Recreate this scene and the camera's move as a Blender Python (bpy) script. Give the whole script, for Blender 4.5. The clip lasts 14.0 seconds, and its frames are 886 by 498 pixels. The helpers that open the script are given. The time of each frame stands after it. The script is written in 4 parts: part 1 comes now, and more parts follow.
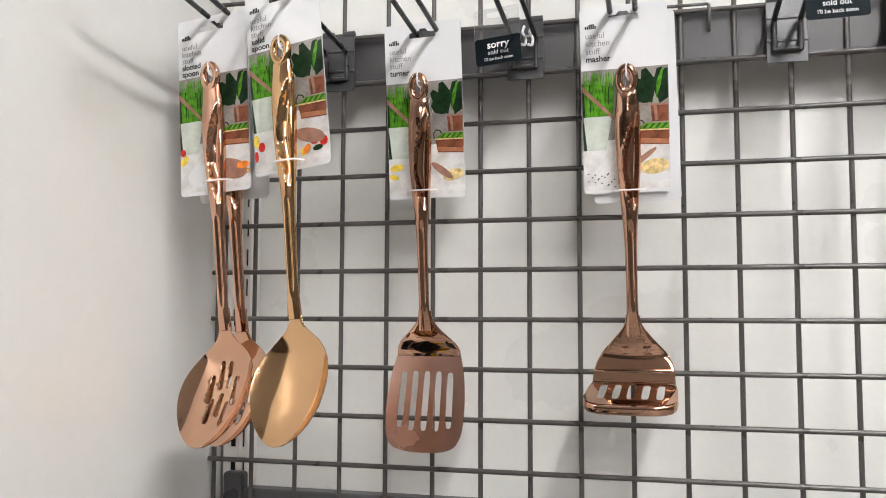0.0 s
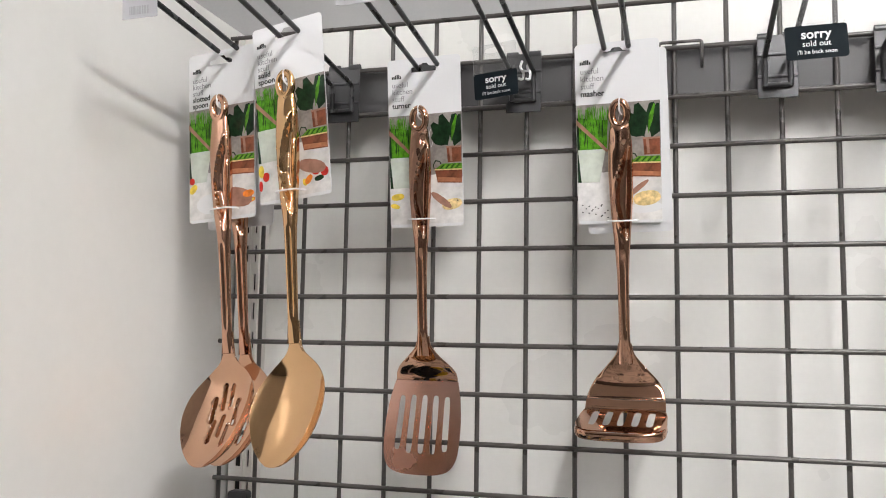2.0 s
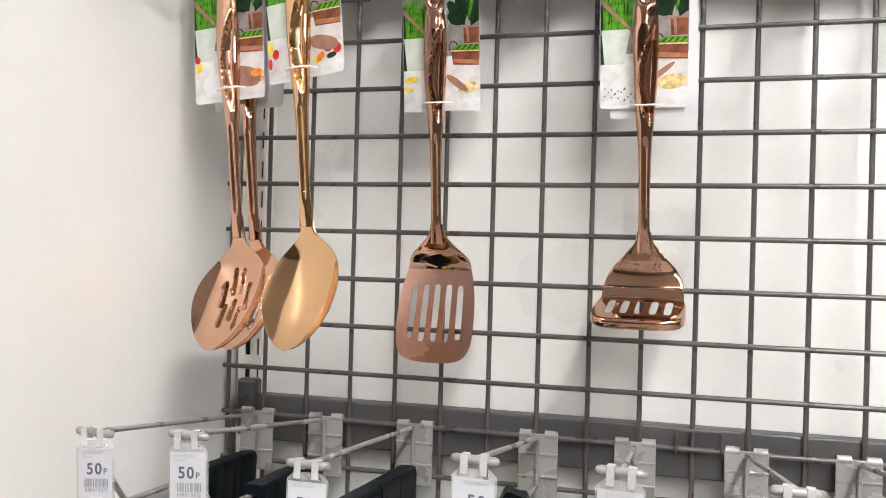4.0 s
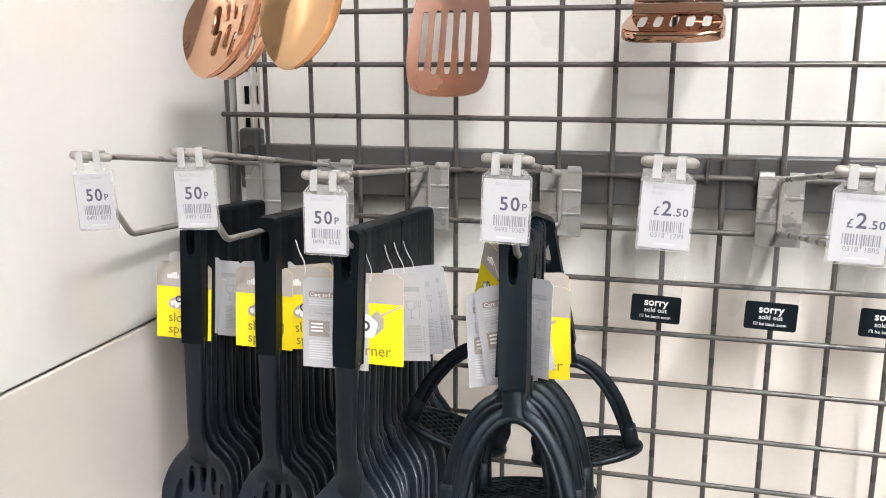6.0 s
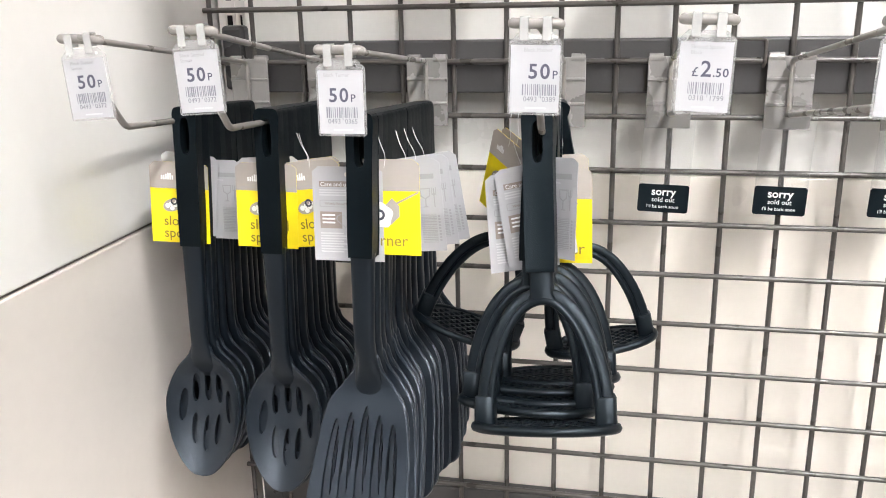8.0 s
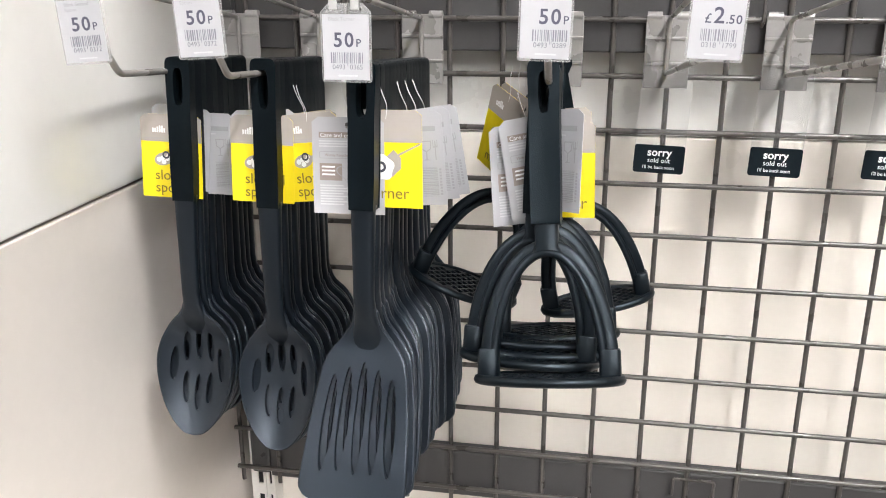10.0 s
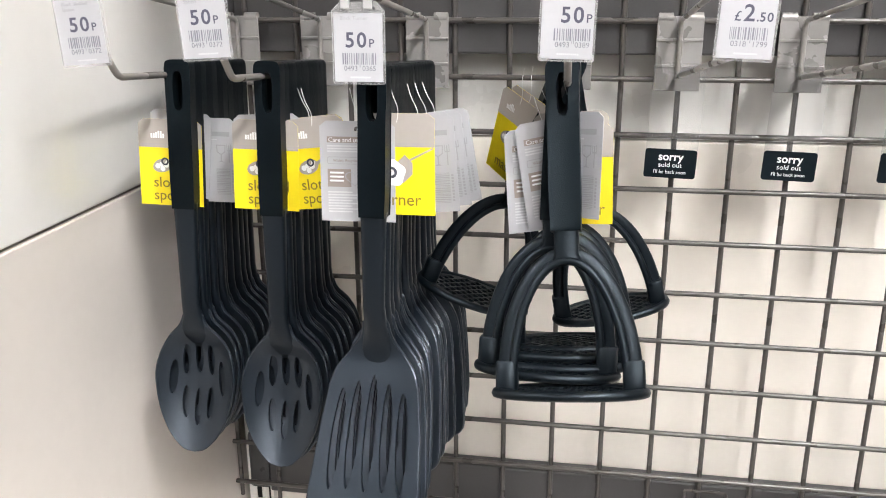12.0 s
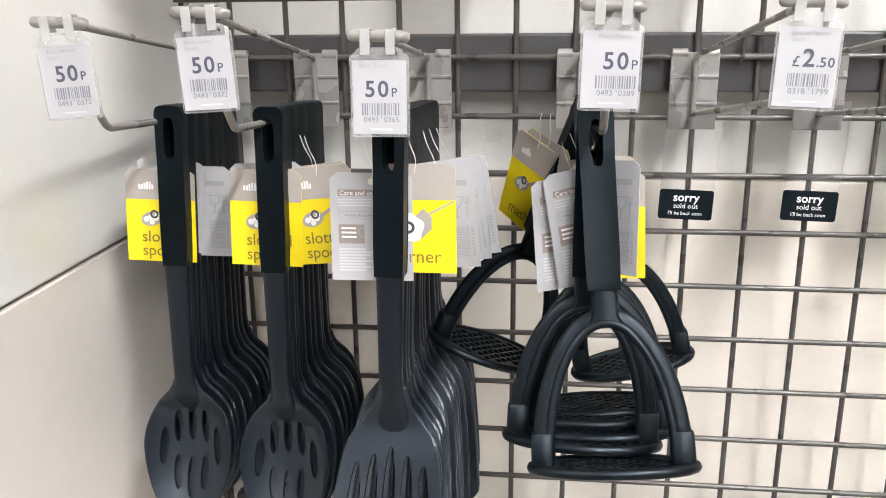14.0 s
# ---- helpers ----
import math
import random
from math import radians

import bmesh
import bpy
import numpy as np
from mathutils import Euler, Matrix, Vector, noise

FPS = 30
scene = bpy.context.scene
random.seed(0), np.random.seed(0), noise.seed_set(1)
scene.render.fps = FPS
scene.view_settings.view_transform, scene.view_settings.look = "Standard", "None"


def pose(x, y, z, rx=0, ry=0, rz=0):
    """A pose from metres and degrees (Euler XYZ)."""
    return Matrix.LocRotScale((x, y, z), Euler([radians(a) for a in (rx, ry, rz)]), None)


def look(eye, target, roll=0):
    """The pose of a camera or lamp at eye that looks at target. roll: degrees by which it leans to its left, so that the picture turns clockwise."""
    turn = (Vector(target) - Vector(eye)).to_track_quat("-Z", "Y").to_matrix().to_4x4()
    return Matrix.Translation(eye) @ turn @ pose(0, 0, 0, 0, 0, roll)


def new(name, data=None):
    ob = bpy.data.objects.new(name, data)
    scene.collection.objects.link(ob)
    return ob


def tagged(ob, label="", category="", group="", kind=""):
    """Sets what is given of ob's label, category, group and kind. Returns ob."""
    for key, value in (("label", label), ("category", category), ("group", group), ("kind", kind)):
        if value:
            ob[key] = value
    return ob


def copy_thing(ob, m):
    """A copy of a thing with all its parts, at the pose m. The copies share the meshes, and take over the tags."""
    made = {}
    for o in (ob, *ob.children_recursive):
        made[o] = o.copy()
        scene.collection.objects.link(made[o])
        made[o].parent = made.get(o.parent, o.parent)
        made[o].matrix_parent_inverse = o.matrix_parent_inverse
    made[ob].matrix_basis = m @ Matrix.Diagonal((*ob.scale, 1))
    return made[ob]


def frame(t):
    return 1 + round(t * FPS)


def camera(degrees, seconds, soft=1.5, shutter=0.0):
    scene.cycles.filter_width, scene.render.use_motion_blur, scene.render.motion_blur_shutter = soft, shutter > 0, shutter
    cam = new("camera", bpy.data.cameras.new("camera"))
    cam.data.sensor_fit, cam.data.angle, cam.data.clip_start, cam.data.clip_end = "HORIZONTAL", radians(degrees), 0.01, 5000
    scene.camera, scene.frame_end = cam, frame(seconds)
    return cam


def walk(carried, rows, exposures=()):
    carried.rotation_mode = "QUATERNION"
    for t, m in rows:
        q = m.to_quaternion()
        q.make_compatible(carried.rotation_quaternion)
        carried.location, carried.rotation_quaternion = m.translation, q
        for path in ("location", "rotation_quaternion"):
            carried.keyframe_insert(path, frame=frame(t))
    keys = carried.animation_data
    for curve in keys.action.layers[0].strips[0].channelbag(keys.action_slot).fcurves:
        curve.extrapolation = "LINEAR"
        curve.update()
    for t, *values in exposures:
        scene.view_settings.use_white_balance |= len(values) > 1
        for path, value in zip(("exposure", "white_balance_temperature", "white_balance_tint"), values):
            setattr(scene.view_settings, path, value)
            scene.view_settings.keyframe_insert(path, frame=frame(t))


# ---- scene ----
cam = camera(54.3, 14.0, soft=1.0)
PATH = [
    (0, (0.43, -0.856, 1.502), (-0.064, 1.076, 1.66), 0.2),
    (0.5, (0.441, -0.86, 1.504), (-0.078, 1.063, 1.678), 0.5),
    (1, (0.447, -0.868, 1.504), (-0.074, 1.054, 1.699), 0.7),
    (1.5, (0.453, -0.873, 1.509), (-0.077, 1.045, 1.706), 0.8),
    (2, (0.46, -0.874, 1.507), (-0.084, 1.039, 1.712), 0.9),
    (4.3, (0.434, -0.849, 1.47), (-0.109, 1.074, 1.394), 1.7),
    (4.5, (0.43, -0.844, 1.456), (-0.113, 1.076, 1.32), 1.8),
    (5, (0.422, -0.829, 1.43), (-0.111, 1.08, 1.16), 1.6),
    (5.5, (0.416, -0.82, 1.416), (-0.107, 1.076, 1.052), 0.7),
    (6, (0.408, -0.814, 1.404), (-0.103, 1.072, 0.977), -0.1),
    (6.5, (0.401, -0.811, 1.395), (-0.093, 1.066, 0.914), -0.7),
    (7, (0.394, -0.809, 1.385), (-0.076, 1.063, 0.862), -1.1),
    (7.5, (0.38, -0.808, 1.375), (-0.062, 1.061, 0.816), -1.3),
    (8, (0.364, -0.81, 1.366), (-0.047, 1.06, 0.788), -1.3),
    (8.5, (0.354, -0.81, 1.356), (-0.031, 1.058, 0.756), -1.1),
    (9, (0.347, -0.813, 1.348), (-0.013, 1.053, 0.725), -0.6),
    (11.5, (0.341, -0.806, 1.347), (0.005, 1.063, 0.72), -0.3),
    (12, (0.323, -0.795, 1.342), (0.004, 1.082, 0.73), -0.4),
    (12.5, (0.309, -0.784, 1.342), (0.012, 1.101, 0.743), -0.6),
    (13, (0.297, -0.773, 1.347), (0.023, 1.119, 0.759), -0.7),
    (13.5, (0.288, -0.76, 1.349), (0.036, 1.139, 0.774), -0.8),
    (14, (0.28, -0.752, 1.352), (0.041, 1.151, 0.786), -0.7),
]
walk(cam, [(t, look(eye, target, roll)) for t, eye, target, roll in PATH],
     exposures=[(0.0, -0.38), (1.5, -0.48), (2.2, -0.48), (4.3, -0.02), (5.0, 0.02), (7.5, 0.29), (9.0, 0.22), (14.0, 0.18)])

from mathutils.geometry import delaunay_2d_cdt

# ---- world and lamps ----
world = bpy.data.worlds.new("world")
world.use_nodes = True
world.node_tree.nodes["Background"].inputs[0].default_value = (0.9, 0.95, 1.0, 1)
world.node_tree.nodes["Background"].inputs[1].default_value = 0.05
scene.world = world


# ---- materials ----
def principled(name):
    m = bpy.data.materials.new(name)
    m.use_nodes = True
    return m, m.node_tree.nodes, m.node_tree.links, m.node_tree.nodes["Principled BSDF"]


def surface(name, colour, rough=0.5, metal=0.0, vary=0.08, scale=8.0, grain=220.0, bump=0.05, rough_vary=0.1, coat=0.0, objects=0.0, spec=0.5, sheen=(1, 1, 1)):
    """A painted, plastic or metal surface: colour that drifts at two scales, uneven gloss and a fine relief."""
    m, n, l, b = principled(name)
    co = n.new("ShaderNodeTexCoord")
    big, fine = n.new("ShaderNodeTexNoise"), n.new("ShaderNodeTexNoise")
    big.inputs["Scale"].default_value, big.inputs["Detail"].default_value = scale, 5
    fine.inputs["Scale"].default_value, fine.inputs["Detail"].default_value = grain, 3
    for t in (big, fine):
        l.new(co.outputs["Object"], t.inputs["Vector"])
    ramp = n.new("ShaderNodeMapRange")
    ramp.inputs["From Min"].default_value, ramp.inputs["From Max"].default_value = 0.3, 0.7
    ramp.inputs["To Min"].default_value, ramp.inputs["To Max"].default_value = 1 - vary, 1 + vary
    add = n.new("ShaderNodeMath")
    add.operation = "MULTIPLY_ADD"
    l.new(fine.outputs["Fac"], add.inputs[0])
    add.inputs[1].default_value = 0.35
    l.new(big.outputs["Fac"], add.inputs[2])
    sub = n.new("ShaderNodeMath")
    sub.operation = "SUBTRACT"
    l.new(add.outputs[0], sub.inputs[0])
    sub.inputs[1].default_value = 0.17
    l.new(sub.outputs[0], ramp.inputs["Value"])
    value = ramp.outputs["Result"]
    if objects:
        info = n.new("ShaderNodeObjectInfo")
        per = n.new("ShaderNodeMapRange")
        per.inputs["To Min"].default_value, per.inputs["To Max"].default_value = 1 - objects, 1 + objects
        l.new(info.outputs["Random"], per.inputs["Value"])
        mul = n.new("ShaderNodeMath")
        mul.operation = "MULTIPLY"
        l.new(value, mul.inputs[0])
        l.new(per.outputs["Result"], mul.inputs[1])
        value = mul.outputs[0]
    mix = n.new("ShaderNodeVectorMath")
    mix.operation = "SCALE"
    mix.inputs[0].default_value = colour
    l.new(value, mix.inputs["Scale"])
    l.new(mix.outputs[0], b.inputs["Base Color"])
    rr = n.new("ShaderNodeMapRange")
    rr.inputs["From Min"].default_value, rr.inputs["From Max"].default_value = 0.3, 0.7
    rr.inputs["To Min"].default_value, rr.inputs["To Max"].default_value = max(0.02, rough - rough_vary), min(1, rough + rough_vary)
    l.new(big.outputs["Fac"], rr.inputs["Value"])
    l.new(rr.outputs["Result"], b.inputs["Roughness"])
    b.inputs["Metallic"].default_value = metal
    b.inputs["Specular IOR Level"].default_value = spec
    b.inputs["Specular Tint"].default_value = (*sheen, 1)
    b.inputs["Coat Weight"].default_value = coat
    if bump:
        bp = n.new("ShaderNodeBump")
        bp.inputs["Strength"].default_value, bp.inputs["Distance"].default_value = bump, 0.0006
        l.new(fine.outputs["Fac"], bp.inputs["Height"])
        l.new(bp.outputs["Normal"], b.inputs["Normal"])
    return m


def clear_film(name, rough=0.08, tint=(1, 1, 1), cloud=0.12):
    """Thin clear plastic: mostly see-through, with a faint milky body and a gloss."""
    m, n, l, b = principled(name)
    b.inputs["Base Color"].default_value = (*[0.85 * v for v in tint], 1)
    b.inputs["Roughness"].default_value = rough
    tr = n.new("ShaderNodeBsdfTransparent")
    tr.inputs[0].default_value = (*[0.97 * v for v in tint], 1)
    mix = n.new("ShaderNodeMixShader")
    lw = n.new("ShaderNodeFresnel")
    lw.inputs[0].default_value = 1.35
    add = n.new("ShaderNodeMath")
    add.operation = "ADD"
    add.use_clamp = True
    l.new(lw.outputs[0], add.inputs[0])
    add.inputs[1].default_value = cloud
    l.new(add.outputs[0], mix.inputs[0])
    l.new(tr.outputs[0], mix.inputs[1])
    l.new(b.outputs[0], mix.inputs[2])
    l.new(mix.outputs[0], n["Material Output"].inputs["Surface"])
    return m


def glow(name, colour, strength):
    m, n, l, b = principled(name)
    b.inputs["Emission Color"].default_value = (*colour, 1)
    b.inputs["Emission Strength"].default_value = strength
    return m


WHITE_PANEL = surface("white_panel", (0.78, 0.77, 0.74), 0.32, vary=0.03, scale=5, grain=160, bump=0.02)
SIDE_PANEL = surface("side_panel", (0.82, 0.81, 0.78), 0.2, vary=0.025, scale=6, grain=90, bump=0.012, rough_vary=0.05)
CREAM_PANEL = surface("cream_panel", (0.80, 0.75, 0.68), 0.34, vary=0.03, scale=5, grain=160, bump=0.02)
LOWER_SIDE = surface("lower_side", (0.74, 0.69, 0.64), 0.2, vary=0.03, scale=6, grain=90, bump=0.012, rough_vary=0.05)
JOINT = surface("joint", (0.22, 0.2, 0.18), 0.7)
WIRE = surface("wire_grey", (0.076, 0.069, 0.064), 0.32, metal=0.1, vary=0.1, scale=30, grain=400, bump=0.06)
RAIL = surface("rail_grey", (0.058, 0.056, 0.057), 0.45, metal=0.12, vary=0.1, scale=14, grain=500, bump=0.1)
PLATE = surface("plate_silver", (0.31, 0.30, 0.29), 0.3, metal=0.3, vary=0.06, scale=25, grain=500, bump=0.06)
HOOK = surface("hook_wire", (0.27, 0.255, 0.24), 0.3, metal=0.15, vary=0.08, scale=30, grain=400, bump=0.05)
DARK_HOOK = surface("dark_hook_wire", (0.04, 0.04, 0.041), 0.3, metal=0.3, vary=0.1, scale=30, grain=400, bump=0.05)
DARK_PLATE = surface("dark_plate", (0.055, 0.055, 0.057), 0.35, metal=0.2, vary=0.08, scale=25, grain=500, bump=0.06)
UPRIGHT = surface("upright_white", (0.74, 0.72, 0.68), 0.4, vary=0.04)
SLOT_SHADE = surface("slot_shade", (0.015, 0.015, 0.015), 0.8)
# one black nylon twice: heads lightened as if catching ceiling light, shanks darkened as shade
NYLON_BLADE_LIT = surface("nylon_blade_lit", (0.0078, 0.0120, 0.0178), 0.40, spec=0.72, sheen=(0.78, 0.88, 1.0), vary=0.1, scale=14, grain=900, bump=0.1, objects=0.1)
NYLON_SHANK_SHADED = surface("nylon_shank_shaded", (0.0040, 0.0067, 0.0102), 0.40, spec=0.48, sheen=(0.78, 0.88, 1.0), vary=0.1, scale=14, grain=900, bump=0.1, objects=0.1)
BLACK = surface("black_nylon", (0.0016, 0.0030, 0.0046), 0.42, spec=0.34, sheen=(0.72, 0.88, 1.0), vary=0.12, scale=20, grain=900, bump=0.12, objects=0.15)
GRIP = surface("black_grip", (0.0018, 0.0036, 0.0050), 0.45, spec=0.17, sheen=(0.72, 0.88, 1.0), vary=0.1, scale=20, grain=1200, bump=0.2, objects=0.12)
COPPER = surface("copper", (0.72, 0.43, 0.30), 0.06, metal=1.0, vary=0.04, scale=10, grain=60, bump=0.012, rough_vary=0.03)
COPPER_GOLD = surface("copper_gold", (0.80, 0.51, 0.27), 0.08, metal=1.0, vary=0.04, scale=10, grain=60, bump=0.012, rough_vary=0.03)
GOLD_BOWL = surface("gold_bowl", (0.78, 0.50, 0.27), 0.1, metal=1.0, vary=0.04, scale=10, grain=60, bump=0.012, rough_vary=0.03)
COPPER_BOWL = surface("copper_bowl", (0.70, 0.43, 0.29), 0.06, metal=1.0, vary=0.04, scale=10, grain=60, bump=0.012, rough_vary=0.03)
COPPER_ROSE = surface("copper_rose", (0.70, 0.43, 0.35), 0.24, metal=1.0, vary=0.04, scale=12, grain=300, bump=0.02, rough_vary=0.05)
PAPER = surface("paper_white", (0.46, 0.46, 0.48), 0.55, vary=0.02, scale=30, grain=600, bump=0.03)
CARD = surface("card_white", (0.72, 0.72, 0.73), 0.4, vary=0.015, scale=30, grain=600, bump=0.02)
CARD_BACK = surface("card_back", (0.6, 0.58, 0.55), 0.5, vary=0.03)
TAUPE = surface("tag_taupe", (0.42, 0.38, 0.345), 0.5, vary=0.03, scale=40)
YELLOW = surface("tag_yellow", (0.90, 0.72, 0.012), 0.45, vary=0.025, scale=40)
INK = surface("ink_navy", (0.055, 0.058, 0.085), 0.6)
INK_PRINT = surface("ink_thermal_print", (0.075, 0.075, 0.11), 0.6)
INK_CODE = surface("ink_barcode", (0.2, 0.2, 0.23), 0.6)
INK_GREY = surface("ink_grey", (0.36, 0.36, 0.37), 0.6)
INK_PALE = surface("ink_pale", (0.58, 0.58, 0.59), 0.6)
INK_BROWN = surface("ink_brown", (0.30, 0.25, 0.225), 0.6)
INK_OLIVE = surface("ink_olive", (0.25, 0.19, 0.03), 0.6)
WHITE_INK = surface("white_ink", (0.85, 0.85, 0.85), 0.5)
LABEL_BLACK = surface("label_black", (0.007, 0.011, 0.014), 0.45, spec=0.06, vary=0.06)
CLEAR = clear_film("clear_holder", 0.1, cloud=0.22)
FILM = clear_film("clear_hang_card", 0.06, (0.985, 0.985, 0.985), cloud=0.02)
FASTENER = surface("nylon_fastener", (0.8, 0.8, 0.8), 0.3)
FLOOR = surface("floor_vinyl", (0.2, 0.185, 0.17), 0.3, vary=0.08, scale=3, grain=200)
CEILING = surface("ceiling_tile", (0.72, 0.71, 0.69), 0.8, vary=0.05, scale=4, grain=300)
ROOM = surface("far_wall", (0.085, 0.074, 0.068), 0.6, vary=0.6, scale=2.2, grain=12)
NORTH = surface("upper_wall", (0.44, 0.44, 0.437), 0.6, vary=0.05)
LIGHT = glow("light_panel", (1.0, 0.985, 0.985), 123.0)


# ---- mesh helpers ----
def part(name, bm, material, parent=None, label="", smooth=None, place=None):
    """Links a bmesh as one mesh object, under a thing or part where given."""
    data = bpy.data.meshes.new(name)
    bmesh.ops.recalc_face_normals(bm, faces=bm.faces[:])
    bm.to_mesh(data)
    bm.free()
    data.materials.append(material)
    if smooth:
        for p in data.polygons:
            p.use_smooth = True
        data.set_sharp_from_angle(angle=radians(smooth))
    ob = new(name, data)
    if parent:
        ob.parent = parent
    if place:
        ob.matrix_basis = place
    return tagged(ob, label)


def thing(name, label, category, m=None, group="", kind=""):
    ob = new(name)
    ob.empty_display_size = 0.02
    if m:
        ob.matrix_basis = m
    return tagged(ob, label, category, group, kind)


def again(ob, parent, m):
    """Another object on the same mesh, under the same parent."""
    o = ob.copy()
    scene.collection.objects.link(o)
    o.parent = parent
    o.matrix_basis = m
    return o


def box(bm, x0, x1, y0, y1, z0, z1, bevel=0.0, seg=2):
    made = bmesh.ops.create_cube(bm, size=1.0, matrix=Matrix.LocRotScale(((x0 + x1) / 2, (y0 + y1) / 2, (z0 + z1) / 2), None, (x1 - x0, y1 - y0, z1 - z0)))
    if bevel:
        edges = list({e for v in made["verts"] for e in v.link_edges})
        bmesh.ops.bevel(bm, geom=edges, offset=bevel, segments=seg, affect="EDGES", profile=0.5)
    return bm


def cube(*a, **k):
    return box(bmesh.new(), *a, **k)


def rounded(path, radius, steps=5):
    """A polyline with its corners rounded."""
    pts = [Vector(p) for p in path]
    out = [pts[0]]
    for a, b, c in zip(pts, pts[1:], pts[2:]):
        d = min(radius, (a - b).length * 0.48, (c - b).length * 0.48)
        p, q = b + (a - b).normalized() * d, b + (c - b).normalized() * d
        out += [p.lerp(b, s).lerp(b.lerp(q, s), s) for s in (k / steps for k in range(steps + 1))]
    return out + [pts[-1]]


def tube(path, r, seg=8, bm=None, flat=1.0, closed=False, up=(0, 0, 1)):
    """A round wire along a polyline; r may be a list. flat squeezes it across."""
    bm = bm or bmesh.new()
    pts = [Vector(p) for p in path]
    n = len(pts)
    rings, side = [], None
    for i, p in enumerate(pts):
        a, b = (pts[i - 1], pts[(i + 1) % n]) if closed else (pts[max(i - 1, 0)], pts[min(i + 1, n - 1)])
        d = (b - a).normalized()
        if side is None:
            u = Vector(up) if abs(d.dot(Vector(up))) < 0.95 else Vector((1, 0, 0))
            side = d.cross(u).normalized()
        side = (side - d * side.dot(d)).normalized()
        w = d.cross(side)
        k = r[i] if isinstance(r, (list, tuple)) else r
        rings.append([bm.verts.new(p + (side * math.cos(t) + w * math.sin(t) * flat) * k) for t in (2 * math.pi * j / seg for j in range(seg))])
    for i in range(n if closed else n - 1):
        a, b = rings[i], rings[(i + 1) % n]
        for j in range(seg):
            bm.faces.new((a[j], a[(j + 1) % seg], b[(j + 1) % seg], b[j]))
    if not closed:
        bm.faces.new(rings[0]), bm.faces.new(rings[-1])
    return bm


def loft(sections, bm=None):
    """A skin over rings of equal count, closed at both ends."""
    bm = bm or bmesh.new()
    rings = [[bm.verts.new(p) for p in s] for s in sections]
    for a, b in zip(rings, rings[1:]):
        for j in range(len(a)):
            bm.faces.new((a[j], a[(j + 1) % len(a)], b[(j + 1) % len(a)], b[j]))
    bm.faces.new(rings[0]), bm.faces.new(rings[-1])
    return bm


def bar_ring(z, x, y, w, t, power=4.0, seg=20):
    """A rounded-rectangle ring at height z, w wide and t thick."""
    out = []
    for k in range(seg):
        a = 2 * math.pi * k / seg
        c, s = math.cos(a), math.sin(a)
        out.append((x + w / 2 * math.copysign(abs(c) ** (2 / power), c), y + t / 2 * math.copysign(abs(s) ** (2 / power), s), z))
    return out


def inside(p, loop):
    hit, n = False, len(loop)
    for i in range(n):
        (x1, y1), (x2, y2) = loop[i], loop[(i + 1) % n]
        if (y1 > p[1]) != (y2 > p[1]) and p[0] < (x2 - x1) * (p[1] - y1) / (y2 - y1) + x1:
            hit = not hit
    return hit


def far_from(p, loop, d):
    n = len(loop)
    for i in range(n):
        (x1, y1), (x2, y2) = loop[i], loop[(i + 1) % n]
        dx, dy = x2 - x1, y2 - y1
        t = max(0, min(1, ((p[0] - x1) * dx + (p[1] - y1) * dy) / (dx * dx + dy * dy + 1e-12)))
        if (p[0] - x1 - t * dx) ** 2 + (p[1] - y1 - t * dy) ** 2 < d * d:
            return False
    return True


def sheet(outline, holes, depth, thick, step=0.005, bm=None):
    """A curved sheet with holes: outline and holes in x, z; depth(x, z) gives its y; thick is its thickness."""
    bm = bm or bmesh.new()
    pts, edges = [], []
    for loop in [outline, *holes]:
        k = len(pts)
        pts += [Vector(p) for p in loop]
        edges += [(k + i, k + (i + 1) % len(loop)) for i in range(len(loop))]
    if step:
        xs, zs = [p[0] for p in outline], [p[1] for p in outline]
        row, z = 0, min(zs)
        while z < max(zs):
            x = min(xs) + (row % 2) * step / 2
            while x < max(xs):
                if inside((x, z), outline) and all(far_from((x, z), l, step * 0.45) for l in [outline, *holes]) and not any(inside((x, z), h) for h in holes):
                    pts.append(Vector((x, z)))
                x += step
            row, z = row + 1, z + step * 0.866
    vs, _, fs, *_ = delaunay_2d_cdt(pts, edges, [], 1, 1e-7)
    keep = []
    for f in fs:
        c = sum((vs[i] for i in f), Vector((0, 0))) / len(f)
        if inside(c, outline) and not any(inside(c, h) for h in holes):
            keep.append(f)
    front = [bm.verts.new((v[0], depth(v[0], v[1]), v[1])) for v in vs]
    back = [bm.verts.new((v[0], depth(v[0], v[1]) + thick, v[1])) for v in vs]
    count = {}
    for f in keep:
        bm.faces.new([front[i] for i in f])
        bm.faces.new([back[i] for i in reversed(f)])
        for a, b in zip(f, (*f[1:], f[0])):
            key = (min(a, b), max(a, b))
            count[key] = count.get(key, 0) + 1
    for (a, b), c in count.items():
        if c == 1:
            bm.faces.new((front[a], front[b], back[b], back[a]))
    bmesh.ops.delete(bm, geom=[v for v in bm.verts if not v.link_faces], context="VERTS")
    return bm


def rounded_rect(x0, x1, z0, z1, r, seg=5):
    out = []
    for cx, cz, a in ((x1 - r, z1 - r, 0), (x0 + r, z1 - r, 90), (x0 + r, z0 + r, 180), (x1 - r, z0 + r, 270)):
        out += [(cx + r * math.cos(radians(a + 90 * k / seg)), cz + r * math.sin(radians(a + 90 * k / seg))) for k in range(seg + 1)]
    return out


